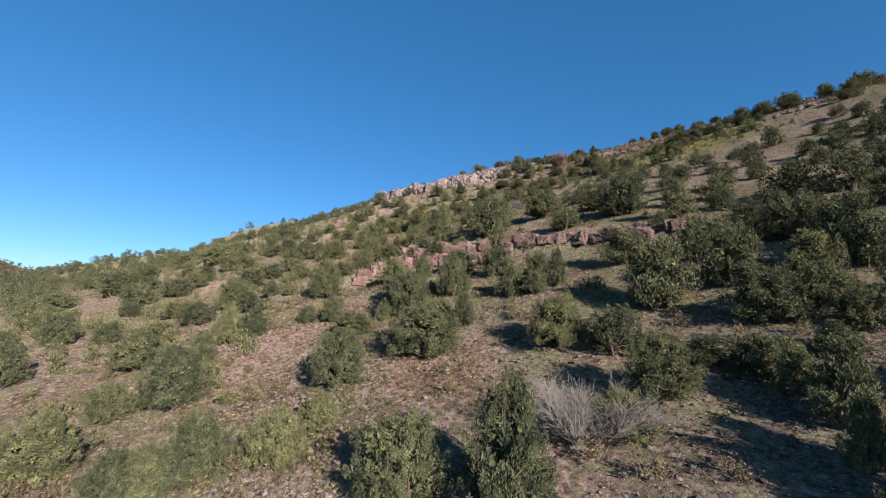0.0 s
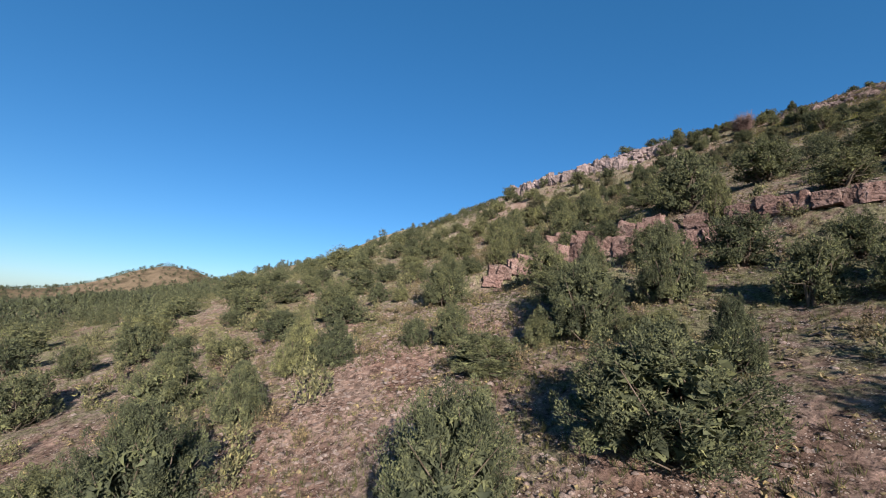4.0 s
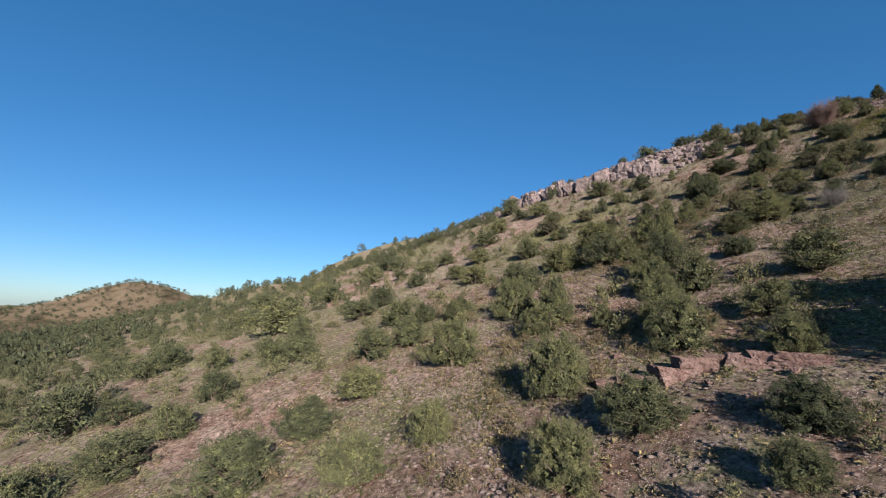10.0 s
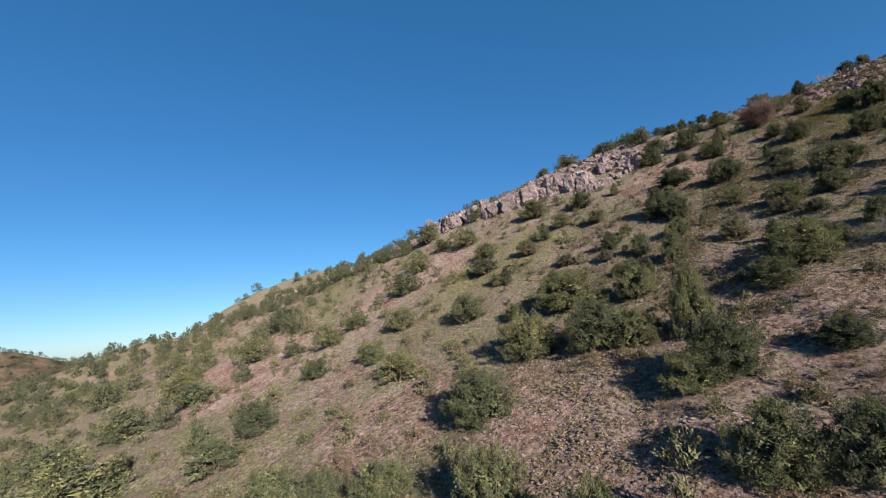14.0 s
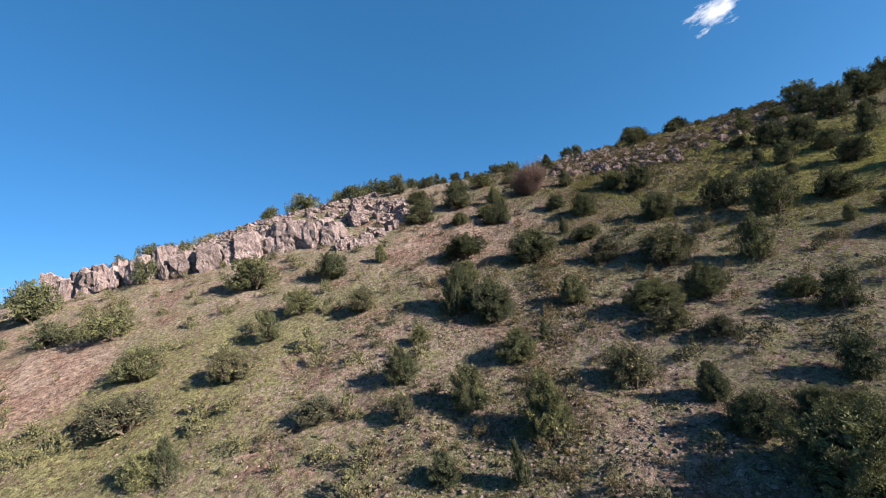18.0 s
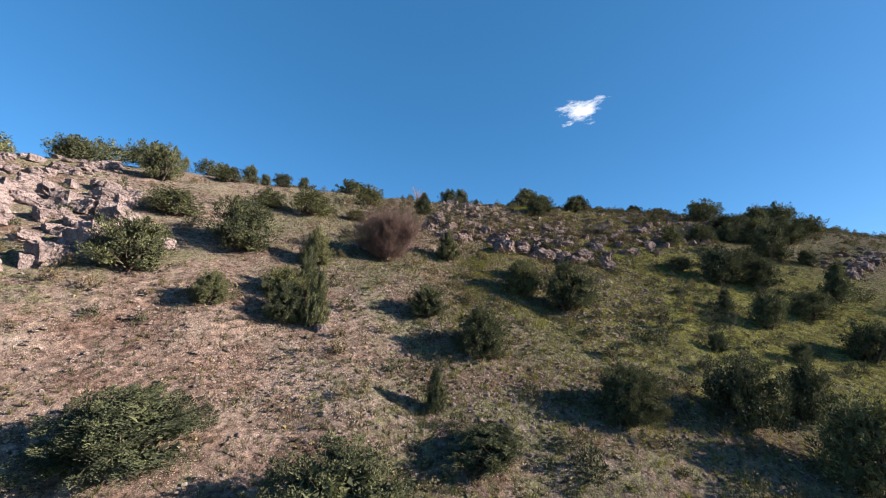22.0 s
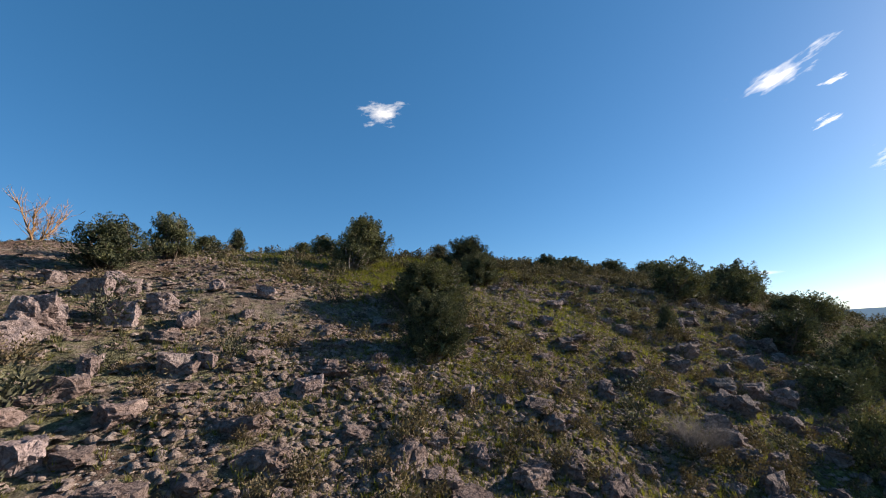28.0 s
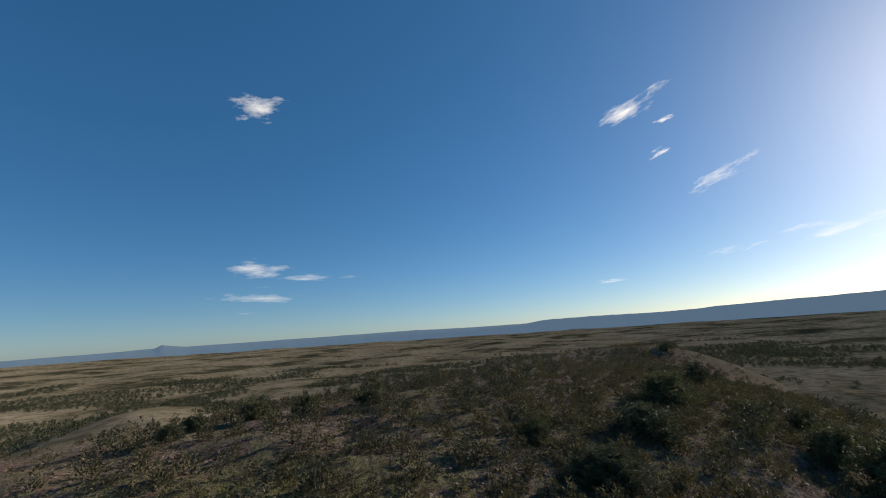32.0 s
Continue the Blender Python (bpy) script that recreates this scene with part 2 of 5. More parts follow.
M_BARK = bark_material("juniper_bark", (0.057, 0.041, 0.030), (0.164, 0.127, 0.098))
M_PALE = bark_material("weathered_wood", (0.12, 0.10, 0.092), (0.25, 0.22, 0.20))
M_PINK = bark_material("reddish_twigs", (0.12, 0.074, 0.063), (0.225, 0.152, 0.132))
M_ORANGE = bark_material("rusty_twigs", (0.213, 0.107, 0.049), (0.344, 0.213, 0.115))
M_ROCK = rock_material("reddish_rock", (0.145, 0.085, 0.072), (0.25, 0.168, 0.146), (0.35, 0.27, 0.238))
M_CLIFF = rock_material("pale_cliff_rock", (0.19, 0.142, 0.136), (0.33, 0.262, 0.252), (0.43, 0.37, 0.345))
M_DARK = rock_material("dark_crag_rock", (0.15, 0.106, 0.096), (0.265, 0.20, 0.182), (0.38, 0.31, 0.285))
M_BRUSH = leaf_material("brush_leaves", (0.115, 0.087, 0.058), (0.17, 0.135, 0.088), (0.215, 0.176, 0.106), 0.15)
M_SHRUB = leaf_material("shrub_leaves", (0.078, 0.078, 0.050), (0.108, 0.105, 0.064), (0.138, 0.132, 0.074))
M_TOP = leaf_material("dark_brush_leaves", (0.060, 0.054, 0.036), (0.105, 0.090, 0.058), (0.16, 0.136, 0.088), 0.12)
M_SCREE = rock_material("scree_stone", (0.146, 0.107, 0.093), (0.267, 0.211, 0.185), (0.396, 0.344, 0.305))

# ---- the lie of the land ----
# heights of a smooth spline surface, every 32 m from west to east, rows from south to north
LOWER_SLOPE = [
    [-27.0, -27.6, -26.9, -26.3, -23.9, -19.6, -13.5, -6.8, -0.7, 4.6, 9.3, 14.9, 16.0],
    [-24.8, -23.4, -22.2, -20.3, -16.6, -10.3, -2.3, 6.0, 13.7, 20.5, 26.8, 33.0, 41.1],
    [-21.2, -18.9, -16.2, -13.5, -10.3, -1.4, 9.4, 19.2, 28.3, 36.0, 42.8, 49.3, 60.6],
    [-17.5, -13.7, -9.8, -6.0, 0.1, 11.2, 21.1, 32.1, 43.0, 51.9, 57.2, 61.0, 71.0],
    [-12.7, -7.9, -2.8, 3.2, 11.4, 21.1, 31.2, 44.6, 58.2, 68.3, 67.6, 68.1, 68.7],
]
UPPER_SLOPE = [
    [-6.6, -1.2, 5.1, 12.9, 21.9, 31.4, 42.6, 57.7, 70.1, 73.5, 71.0, 68.9, 66.1],
    [-0.1, 6.9, 15.1, 24.3, 36.7, 48.7, 58.4, 70.0, 75.6, 71.3, 68.7, 65.6, 63.5],
    [5.8, 16.9, 27.1, 38.5, 52.1, 63.1, 68.4, 72.7, 72.2, 67.6, 63.7, 60.1, 58.5],
    [15.6, 27.4, 39.0, 49.5, 59.4, 69.7, 74.5, 72.9, 68.4, 62.5, 57.1, 52.4, 49.4],
    [28.3, 43.5, 51.3, 58.0, 68.6, 79.9, 79.3, 72.4, 63.3, 55.3, 48.1, 43.1, 36.7],
]
CONTROL = np.array(LOWER_SLOPE + UPPER_SLOPE)
GX, GY, STEP = -144.0, -48.0, 32.0


def weights(u):
    return [(1 - u) ** 3 / 6, (3 * u ** 3 - 6 * u ** 2 + 4) / 6, (-3 * u ** 3 + 3 * u ** 2 + 3 * u + 1) / 6, u ** 3 / 6]


# gentle swells and hollows added to it, every 16 m
SWELL_SOUTH = [
    [0.0, 0.2, 0.2, 0.1, -0.1, -0.3, -0.2, -0.2, -0.4, -0.5, -0.4, -0.3, -0.2, -0.1, -0.1, -0.1, 0.0],
    [0.2, 0.3, 0.3, 0.3, 0.2, -0.1, -0.5, -0.7, -0.8, -0.7, -0.5, -0.3, -0.1, -0.1, 0.0, 0.0, 0.0],
    [0.2, 0.3, 0.5, 0.6, 0.5, 0.1, -0.7, -1.2, -1.2, -0.9, -0.5, -0.3, -0.1, 0.0, 0.1, 0.1, 0.1],
    [0.2, 0.4, 0.6, 0.7, 0.7, 0.2, -0.8, -1.6, -1.4, -0.9, -0.5, -0.2, 0.0, 0.1, 0.2, 0.3, 0.3],
    [0.4, 0.5, 0.6, 0.6, 0.5, 0.0, -0.6, -1.1, -1.0, -0.7, -0.4, -0.2, 0.1, 0.3, 0.4, 0.5, 0.5],
]
SWELL_MIDDLE = [
    [0.5, 0.6, 0.6, 0.5, 0.0, -0.5, -0.2, -0.3, -0.5, -0.5, -0.4, -0.1, 0.2, 0.4, 0.6, 0.8, 0.9],
    [0.5, 0.6, 0.7, 0.6, 0.3, 0.0, 0.0, -0.2, -0.4, -0.4, -0.2, 0.0, 0.2, 0.6, 0.9, 1.1, 1.2],
    [0.4, 0.6, 0.8, 0.9, 0.8, 0.4, -0.3, -0.8, -0.5, -0.3, -0.1, 0.0, 0.3, 0.6, 1.0, 1.2, 1.4],
    [0.3, 0.6, 0.9, 1.1, 0.9, 0.3, -0.5, -0.7, -0.3, 0.0, 0.1, 0.0, 0.3, 0.6, 0.8, 1.0, 1.1],
    [0.3, 0.5, 0.7, 0.9, 0.7, 0.1, -0.4, -0.4, -0.1, 0.4, 0.4, 0.0, 0.3, 0.4, 0.3, 0.4, 0.5],
]
SWELL_NORTH = [
    [0.2, 0.4, 0.5, 0.6, 0.5, 0.3, 0.0, 0.1, 0.4, 0.7, 0.6, 0.3, 0.3, 0.0, -0.1, -0.1, 0.0],
    [0.0, 0.2, 0.3, 0.5, 0.6, 0.7, 0.9, 1.2, 1.3, 1.1, 0.6, 0.2, -0.1, -0.4, -0.5, -0.5, -0.4],
    [-0.2, 0.0, 0.2, 0.4, 0.7, 1.1, 1.6, 1.9, 1.8, 1.1, 0.4, -0.2, -0.6, -0.8, -0.8, -0.7, -0.6],
    [-0.4, -0.2, 0.0, 0.3, 0.8, 1.4, 1.9, 2.2, 1.8, 1.0, 0.2, -0.5, -0.8, -1.0, -1.0, -0.8, -0.6],
    [0.0, -0.3, -0.1, 0.2, 0.8, 1.5, 2.1, 2.2, 1.7, 0.9, 0.0, -0.7, -1.0, -1.1, -1.0, -0.8, 0.0],
]
SWELL = np.array(SWELL_SOUTH + SWELL_MIDDLE + SWELL_NORTH)
SX, SY, SWELL_STEP = -104.0, -24.0, 16.0
# the foot of the rock ledge that crosses the slope
LEDGE = [(-10.5, 52.3), (-7, 53), (-4, 53), (-0.5, 52.0), (3, 50), (7, 47.5), (12, 44), (17, 40), (23, 36)]


def swell(x, y):
    a, b = (x - SX) / SWELL_STEP, (y - SY) / SWELL_STEP
    ny, nx = SWELL.shape
    i, j = np.clip(np.floor(a), 1, nx - 3).astype(int), np.clip(np.floor(b), 1, ny - 3).astype(int)
    wa, wb = weights(np.clip(a - i, -1, 2)), weights(np.clip(b - j, -1, 2))
    z = np.zeros_like(a)
    for q in range(4):
        for p in range(4):
            z += wb[q] * wa[p] * SWELL[j - 1 + q, i - 1 + p]
    edge = np.minimum(np.minimum(x - SX, SX + SWELL_STEP * (nx - 1) - x), np.minimum(y - SY, SY + SWELL_STEP * (ny - 1) - y))
    return z * np.clip((edge - SWELL_STEP) / 20, 0, 1)


def bench(x, y, line, up, down):
    """A step in the ground along a line: raised on its uphill side, lowered on the other."""
    best, side = np.full(np.shape(x), 1e9), np.zeros(np.shape(x))
    for (ax, ay), (bx, by) in zip(line, line[1:]):
        dx, dy = bx - ax, by - ay
        t = np.clip(((x - ax) * dx + (y - ay) * dy) / (dx * dx + dy * dy), 0, 1)
        px, py = x - ax - t * dx, y - ay - t * dy
        d, nearer = np.hypot(px, py), np.hypot(px, py) < best
        best, side = np.where(nearer, d, best), np.where(nearer, np.sign(dx * py - dy * px), side)
    return np.where(side > 0, up, -down) * np.clip(best / 0.6, 0, 1) * np.exp(-np.maximum(best - 0.6, 0) / 4.0)


def hill(x, y):
    """The hill itself, from the spline."""
    a, b = (x - GX) / STEP, (y - GY) / STEP
    ny, nx = CONTROL.shape
    i, j = np.clip(np.floor(a), 1, nx - 3).astype(int), np.clip(np.floor(b), 1, ny - 3).astype(int)
    wa, wb = weights(a - i), weights(b - j)
    z = np.zeros_like(a)
    for q in range(4):
        for p in range(4):
            z += wb[q] * wa[p] * CONTROL[j - 1 + q, i - 1 + p]
    return z


def waves(x, y, size, seed):
    """Smooth rolling relief, about -1 to 1."""
    r = np.random.RandomState(seed)
    z = np.zeros_like(x)
    for k in range(7):
        ang, ph, s = r.uniform(0, math.pi), r.uniform(0, 6.28), size * r.uniform(0.6, 1.6)
        z += np.sin((x * math.cos(ang) + y * math.sin(ang)) / s * 6.28 + ph + 1.3 * np.sin(y / s * 2.1 + ph))
    return z / 3.2


def mound(x, y, cx, cy, rx, ry, turn=0.0):
    c, s = math.cos(radians(turn)), math.sin(radians(turn))
    u, v = ((x - cx) * c + (y - cy) * s) / rx, (-(x - cx) * s + (y - cy) * c) / ry
    return np.exp(-(u * u + v * v))


def country(x, y):
    """The land round the hill: a valley in the west with low hills, plains in the east."""
    west = 1 / (1 + np.exp((x + 40) / 70.0))
    z = -6 - 12 * west + 5 * waves(x, y, 520, 3) + 1.5 * waves(x, y, 150, 4)
    z += 37 * mound(x, y, -484, 427, 72, 92, 35) + 13 * mound(x, y, -420, 470, 90, 60, 35) + 17 * mound(x, y, -585, 365, 150, 90, 35) + 20 * mound(x, y, -290, 470, 150, 60, 10) + 4 * mound(x, y, -560, 260, 140, 160, 0)
    z += 26 * mound(x, y, 560, 420, 190, 90, 20) + 20 * mound(x, y, 900, 160, 260, 120, -15) + 16 * mound(x, y, 480, 250, 110, 60, 30)
    out = np.clip((np.hypot(x - 86, y - 136) - 700) / 3200, 0, 1)
    z += 62 * out * out * (3 - 2 * out) / (1 + np.exp(-(x - 150) / 80.0))
    return z


X_LO, X_HI, Y_LO, Y_HI = -140.0, 238.0, -46.0, 239.0


def height(x, y):
    x, y = np.atleast_1d(np.asarray(x, float)), np.atleast_1d(np.asarray(y, float))
    xc, yc = np.clip(x, X_LO, X_HI), np.clip(y, Y_LO, Y_HI)
    d = np.hypot(x - xc, y - yc)
    s = np.clip(d / 190.0, 0, 1)
    s = s * s * (3 - 2 * s)
    core = hill(xc, yc)
    fall = np.clip((y - 192) / 45, 0, 1) * np.exp(-((x - 0) / 60) ** 2)
    core = core - 14 * fall * fall * (3 - 2 * fall)
    small = 0.22 * waves(x, y, 9.0, 11) + 0.10 * waves(x, y, 3.1, 12)
    return (1 - s) * core + s * country(x, y) + small * (1 - s) + swell(x, y) + bench(x, y, LEDGE, 1.1, 0.5)


def h1(x, y):
    return float(height(x, y)[0])


def spread(lo, hi, step, reach_lo, reach_hi, grow):
    a = list(np.arange(lo, hi + step, step))
    s, v = step, a[0]
    left = []
    while v > reach_lo:
        s *= grow
        v -= s
        left.append(v)
    s, v = step, a[-1]
    while v < reach_hi:
        s *= grow
        v += s
        a.append(v)
    return np.array(left[::-1] + a)


def mesh_from(name, verts, faces, mat, smooth=True):
    me = bpy.data.meshes.new(name)
    verts, faces = np.asarray(verts, dtype=np.float32), np.asarray(faces, dtype=np.int32)
    k = faces.shape[1]
    me.vertices.add(len(verts))
    me.vertices.foreach_set("co", verts.ravel())
    me.loops.add(len(faces) * k)
    me.loops.foreach_set("vertex_index", faces.ravel())
    me.polygons.add(len(faces))
    me.polygons.foreach_set("loop_start", np.arange(0, len(faces) * k, k, dtype=np.int32))
    if smooth:
        me.polygons.foreach_set("use_smooth", np.ones(len(faces), dtype=bool))
    me.update(calc_edges=True)
    if mat is not None:
        me.materials.append(mat)
    return me


def build_ground():
    gx = spread(-70.0, 165.0, 1.0, -4700, 4700, 1.055)
    gy = spread(-5.0, 185.0, 1.0, -4700, 4700, 1.055)
    xx, yy = np.meshgrid(gx, gy)
    zz = height(xx.ravel(), yy.ravel())
    v = np.column_stack([xx.ravel(), yy.ravel(), zz])
    nx, ny = len(gx), len(gy)
    i = np.arange(nx * ny).reshape(ny, nx)
    f = np.column_stack([i[:-1, :-1].ravel(), i[:-1, 1:].ravel(), i[1:, 1:].ravel(), i[1:, :-1].ravel()])
    return tagged(new("ground", mesh_from("ground", v, f, M_GROUND)), "stony pinkish hillside soil with dry and green grass", "ground", kind="structure")


build_ground()


def part(name, me, parent, label=""):
    ob = new(name, me)
    ob.parent = parent
    return tagged(ob, label)


# the line along which the ground is seen from close by
ROUTE = [(0, -12), (0, 0), (-5, 22), (-12, 45), (-15, 70), (-12, 85), (4, 103), (20, 118), (45, 130), (72, 135), (100, 137)]


def route_gap(x, y):
    """Distance from that line."""
    best = np.full(np.shape(x), 1e9)
    for (ax, ay), (bx, by) in zip(ROUTE, ROUTE[1:]):
        dx, dy = bx - ax, by - ay
        t = np.clip(((x - ax) * dx + (y - ay) * dy) / (dx * dx + dy * dy), 0, 1)
        best = np.minimum(best, np.hypot(x - ax - t * dx, y - ay - t * dy))
    return best


# ---- trees and shrubs ----
def tube(verts, faces, pts, radii, sides=5):
    base = len(verts)
    for k, (p, r) in enumerate(zip(pts, radii)):
        d = (pts[min(k + 1, len(pts) - 1)] - pts[max(k - 1, 0)]).normalized()
        u = d.orthogonal().normalized()
        w = d.cross(u)
        for s in range(sides):
            a = 6.2832 * s / sides
            verts.append(p + (u * math.cos(a) + w * math.sin(a)) * r)
    for k in range(len(pts) - 1):
        for s in range(sides):
            a, b = base + k * sides + s, base + k * sides + (s + 1) % sides
            faces.append((a, b, b + sides, a + sides))


def limb(rng, start, way, length, r0, bend, steps=5):
    pts, p, d = [start.copy()], start.copy(), way.normalized()
    for _ in range(steps):
        d = (d + Vector((rng.gauss(0, bend), rng.gauss(0, bend), rng.gauss(0.06, bend)))).normalized()
        p = p + d * length / steps
        pts.append(p.copy())
    return pts, [r0 * (1 - 0.8 * k / steps) for k in range(steps + 1)]


def crown_points(rng, clumps, shape):
    """Centres of foliage clumps in a crown one unit wide and high; shape: round, tall, low or open."""
    out = []
    lobes = [(rng.uniform(0, 6.28), rng.uniform(0.10, 0.30), rng.uniform(0.75, 1.12)) for _ in range(6)]
    for _ in range(clumps):
        a, z = rng.uniform(0, 6.2832), rng.random()
        if shape == "tall":
            r = 0.46 * (1 - z ** 1.6) ** 0.75 + 0.05
        elif shape == "low":
            r = 0.50 * math.sqrt(max(0.02, 1 - (z * 0.98) ** 2.4))
        else:
            r = 0.49 * math.sqrt(max(0.03, 1 - (2 * z ** 0.85 - 0.82) ** 2 / 1.5))
        bulge = 1.0
        for la, wd, g in lobes:
            bulge += (g - 0.95) * math.exp(-((math.sin((a - la) / 2)) ** 2) / wd)
        q = rng.random() ** (0.36 if shape != "open" else 0.5)
        rr = r * bulge * q
        out.append(Vector((math.cos(a) * rr, math.sin(a) * rr, 0.05 + z * 0.86 + rng.uniform(-0.05, 0.06))))
    return out


def make_tree_meshes(seed, clumps, sprays, shape, size, leaf, bark, tag, stems=5, twigs=True):
    """A juniper of unit width and height: its limbs, its twigs and its crown, as meshes."""
    rng = random.Random(seed)
    cents = crown_points(rng, clumps, shape)
    limbs, v2, f2 = [], [], []
    for s in range(stems):
        v, f = [], []
        a = 6.2832 * (s + rng.random() * 0.7) / stems
        out = 0.15 if s == 0 else rng.uniform(0.35, 0.85)
        way = Vector((math.cos(a) * out, math.sin(a) * out, 1.0))
        pts, rad = limb(rng, Vector((math.cos(a) * 0.03, math.sin(a) * 0.03, -0.10)), way, rng.uniform(0.5, 0.72), 0.04 if s == 0 else 0.026, 0.16)
        tube(v, f, pts, rad)
        limbs.append(mesh_from(tag + "_limb", [tuple(p) for p in v], f, bark))
        for c in rng.sample(cents, min(len(cents), 10)) if twigs else ():
            k = rng.randint(1, 3)
            mid = (pts[k] + c) / 2 + Vector((rng.gauss(0, 0.02), rng.gauss(0, 0.02), -0.04))
            tube(v2, f2, [pts[k], mid, c], [rad[k] * 0.45, 0.007, 0.003], 3)
    sticks = mesh_from(tag + "_twigs", [tuple(p) for p in v2], f2, bark) if twigs else None
    r = np.random.RandomState(seed)
    n = clumps * sprays
    cen = np.repeat(np.array([tuple(c) for c in cents]), sprays, axis=0)
    csz = np.repeat(r.uniform(0.6, 1.4, clumps), sprays)
    # each clump is a flame-like plume of sprays, leaning up and outwards
    axis = np.array([tuple(c) for c in cents]) * np.array([0.9, 0.9, 0.25]) + np.array([0, 0, 0.75]) + r.normal(size=(clumps, 3)) * 0.22
    axis /= np.linalg.norm(axis, axis=1)[:, None]
    axis = np.repeat(axis, sprays, axis=0)
    off = np.cross(axis, r.normal(size=(n, 3)))
    off /= np.linalg.norm(off, axis=1)[:, None]
    up = r.uniform(-0.9, 1.0, n)
    rad = size * csz * 0.95 * np.clip(1 - up, 0, 1.2) ** 0.7 * (r.rand(n) ** 0.5)
    base = cen + axis * (up * size * csz * 1.5)[:, None] + off * rad[:, None]
    way = axis + off * 0.55 + r.normal(size=(n, 3)) * 0.28
    way /= np.linalg.norm(way, axis=1)[:, None]
    side = np.cross(way, r.normal(size=(n, 3)))
    side /= np.linalg.norm(side, axis=1)[:, None]
    ln = (size * (0.56 if sprays > 60 else 0.5) * (60.0 / sprays) ** 0.42 * r.uniform(0.6, 1.3, n))[:, None]
    wd = ln * 0.36
    p0, p1, p2 = base - way * ln * 0.2 - side * wd * 0.6, base + side * wd * 0.6, base + way * ln * 0.8
    inner = n // 4
    k = r.choice(n, inner, replace=False)
    core = base[k] * np.array([0.66, 0.66, 0.78]) + np.array([0, 0, 0.06])
    e1, e2 = r.uniform(-1.3, 1.3, (inner, 3)), r.uniform(-1.3, 1.3, (inner, 3))
    q = size * (1.35 if sprays > 30 else 0.7)
    tri = np.stack([core, core + e1 * q * 0.5, core + e2 * q * 0.5], axis=1)
    vv = np.concatenate([np.stack([p0, p1, p2], axis=1), tri]).reshape(-1, 3)
    n += inner
    vv[:, 2] = np.maximum(vv[:, 2], 0.01)
    return limbs, sticks, mesh_from(tag + "_crown", vv, np.arange(n * 3).reshape(-1, 3), leaf, smooth=False)


SHAPES = ["round", "tall", "low", "round", "tall", "open", "round", "low"]
CLOSE = [make_tree_meshes(20 + k, 150, 190, s, 0.064, M_LEAF, M_BARK, "juniper_%s" % s) for k, s in enumerate(SHAPES)]
NEAR = [make_tree_meshes(40 + k, 110, 72, s, 0.074, M_LEAF, M_BARK, "juniper_%s" % s, 4) for k, s in enumerate(SHAPES)]
MIDDLE = [make_tree_meshes(60 + k, 76, 38, s, 0.09, M_LEAF, M_BARK, "juniper_%s" % s, 3, False) for k, s in enumerate(SHAPES)]
GREY = [make_tree_meshes(80 + k, 120, 110, "open", 0.07, M_LEAF_GREY, M_BARK, "grey_shrub", 8) for k in range(2)]
LABELS = {"round": "rounded olive-green juniper bush growing on the stony slope",
          "tall": "upright pointed green juniper growing on the stony slope",
          "low": "low spreading olive-green juniper on the stony slope",
          "open": "open branching dull green juniper on the stony slope"}


def plant(kind, meshes, name, x, y, w, h, turn, label, category, group, lean=0.0):
    ob = new(name)
    tagged(ob, label, category, group)
    for k, me in enumerate(meshes[0]):
        part("limb" if k else "trunk", me, ob)
    if meshes[1] is not None:
        tagged(part("branchwork", meshes[1], ob), kind="stuff")
    part("crown", meshes[2], ob)
    ob.matrix_world = pose(x, y, h1(x, y) - 0.04, lean, lean * 0.5, turn) @ Matrix.Diagonal((w, w, h, 1))
    return ob


JUNIPERS_A = [
    (-17.6, 20.5, 3.6, 2.8), (-13.3, 19.1, 2.2, 2.1), (-11.4, 18.6, 2.4, 2.2), (-9.8, 19.2, 2.9, 2.9), (-1.1, 16, 3.4, 3.2), (2.3, 14.4, 3.1, 4.3),
    (-6.6, 19.3, 2.5, 2.3), (-18.6, 26.1, 2.5, 2.2), (-32, 32.9, 3.6, 3.2), (-49.3, 41.7, 4.5, 3.3), (-15.4, 26.5, 3.5, 3.7), (-61.6, 49.7, 6.1, 3.5),
    (-5.6, 22.1, 1.9, 1.8), (12.6, 13.2, 1.6, 2.3), (-39.8, 40.6, 2.7, 2.6), (7.1, 17.3, 2.5, 1.9), (13.7, 15.1, 2.4, 3), (-22.5, 33.6, 3.9, 3.1),
    (-6, 26.4, 3.5, 3.4), (9.5, 18.8, 2.9, 2.8), (-17.3, 32.5, 2.5, 2.9), (13.8, 17, 1.9, 2.2), (-37.4, 43.2, 3.8, 3.6), (13.6, 19, 2.3, 2),
]
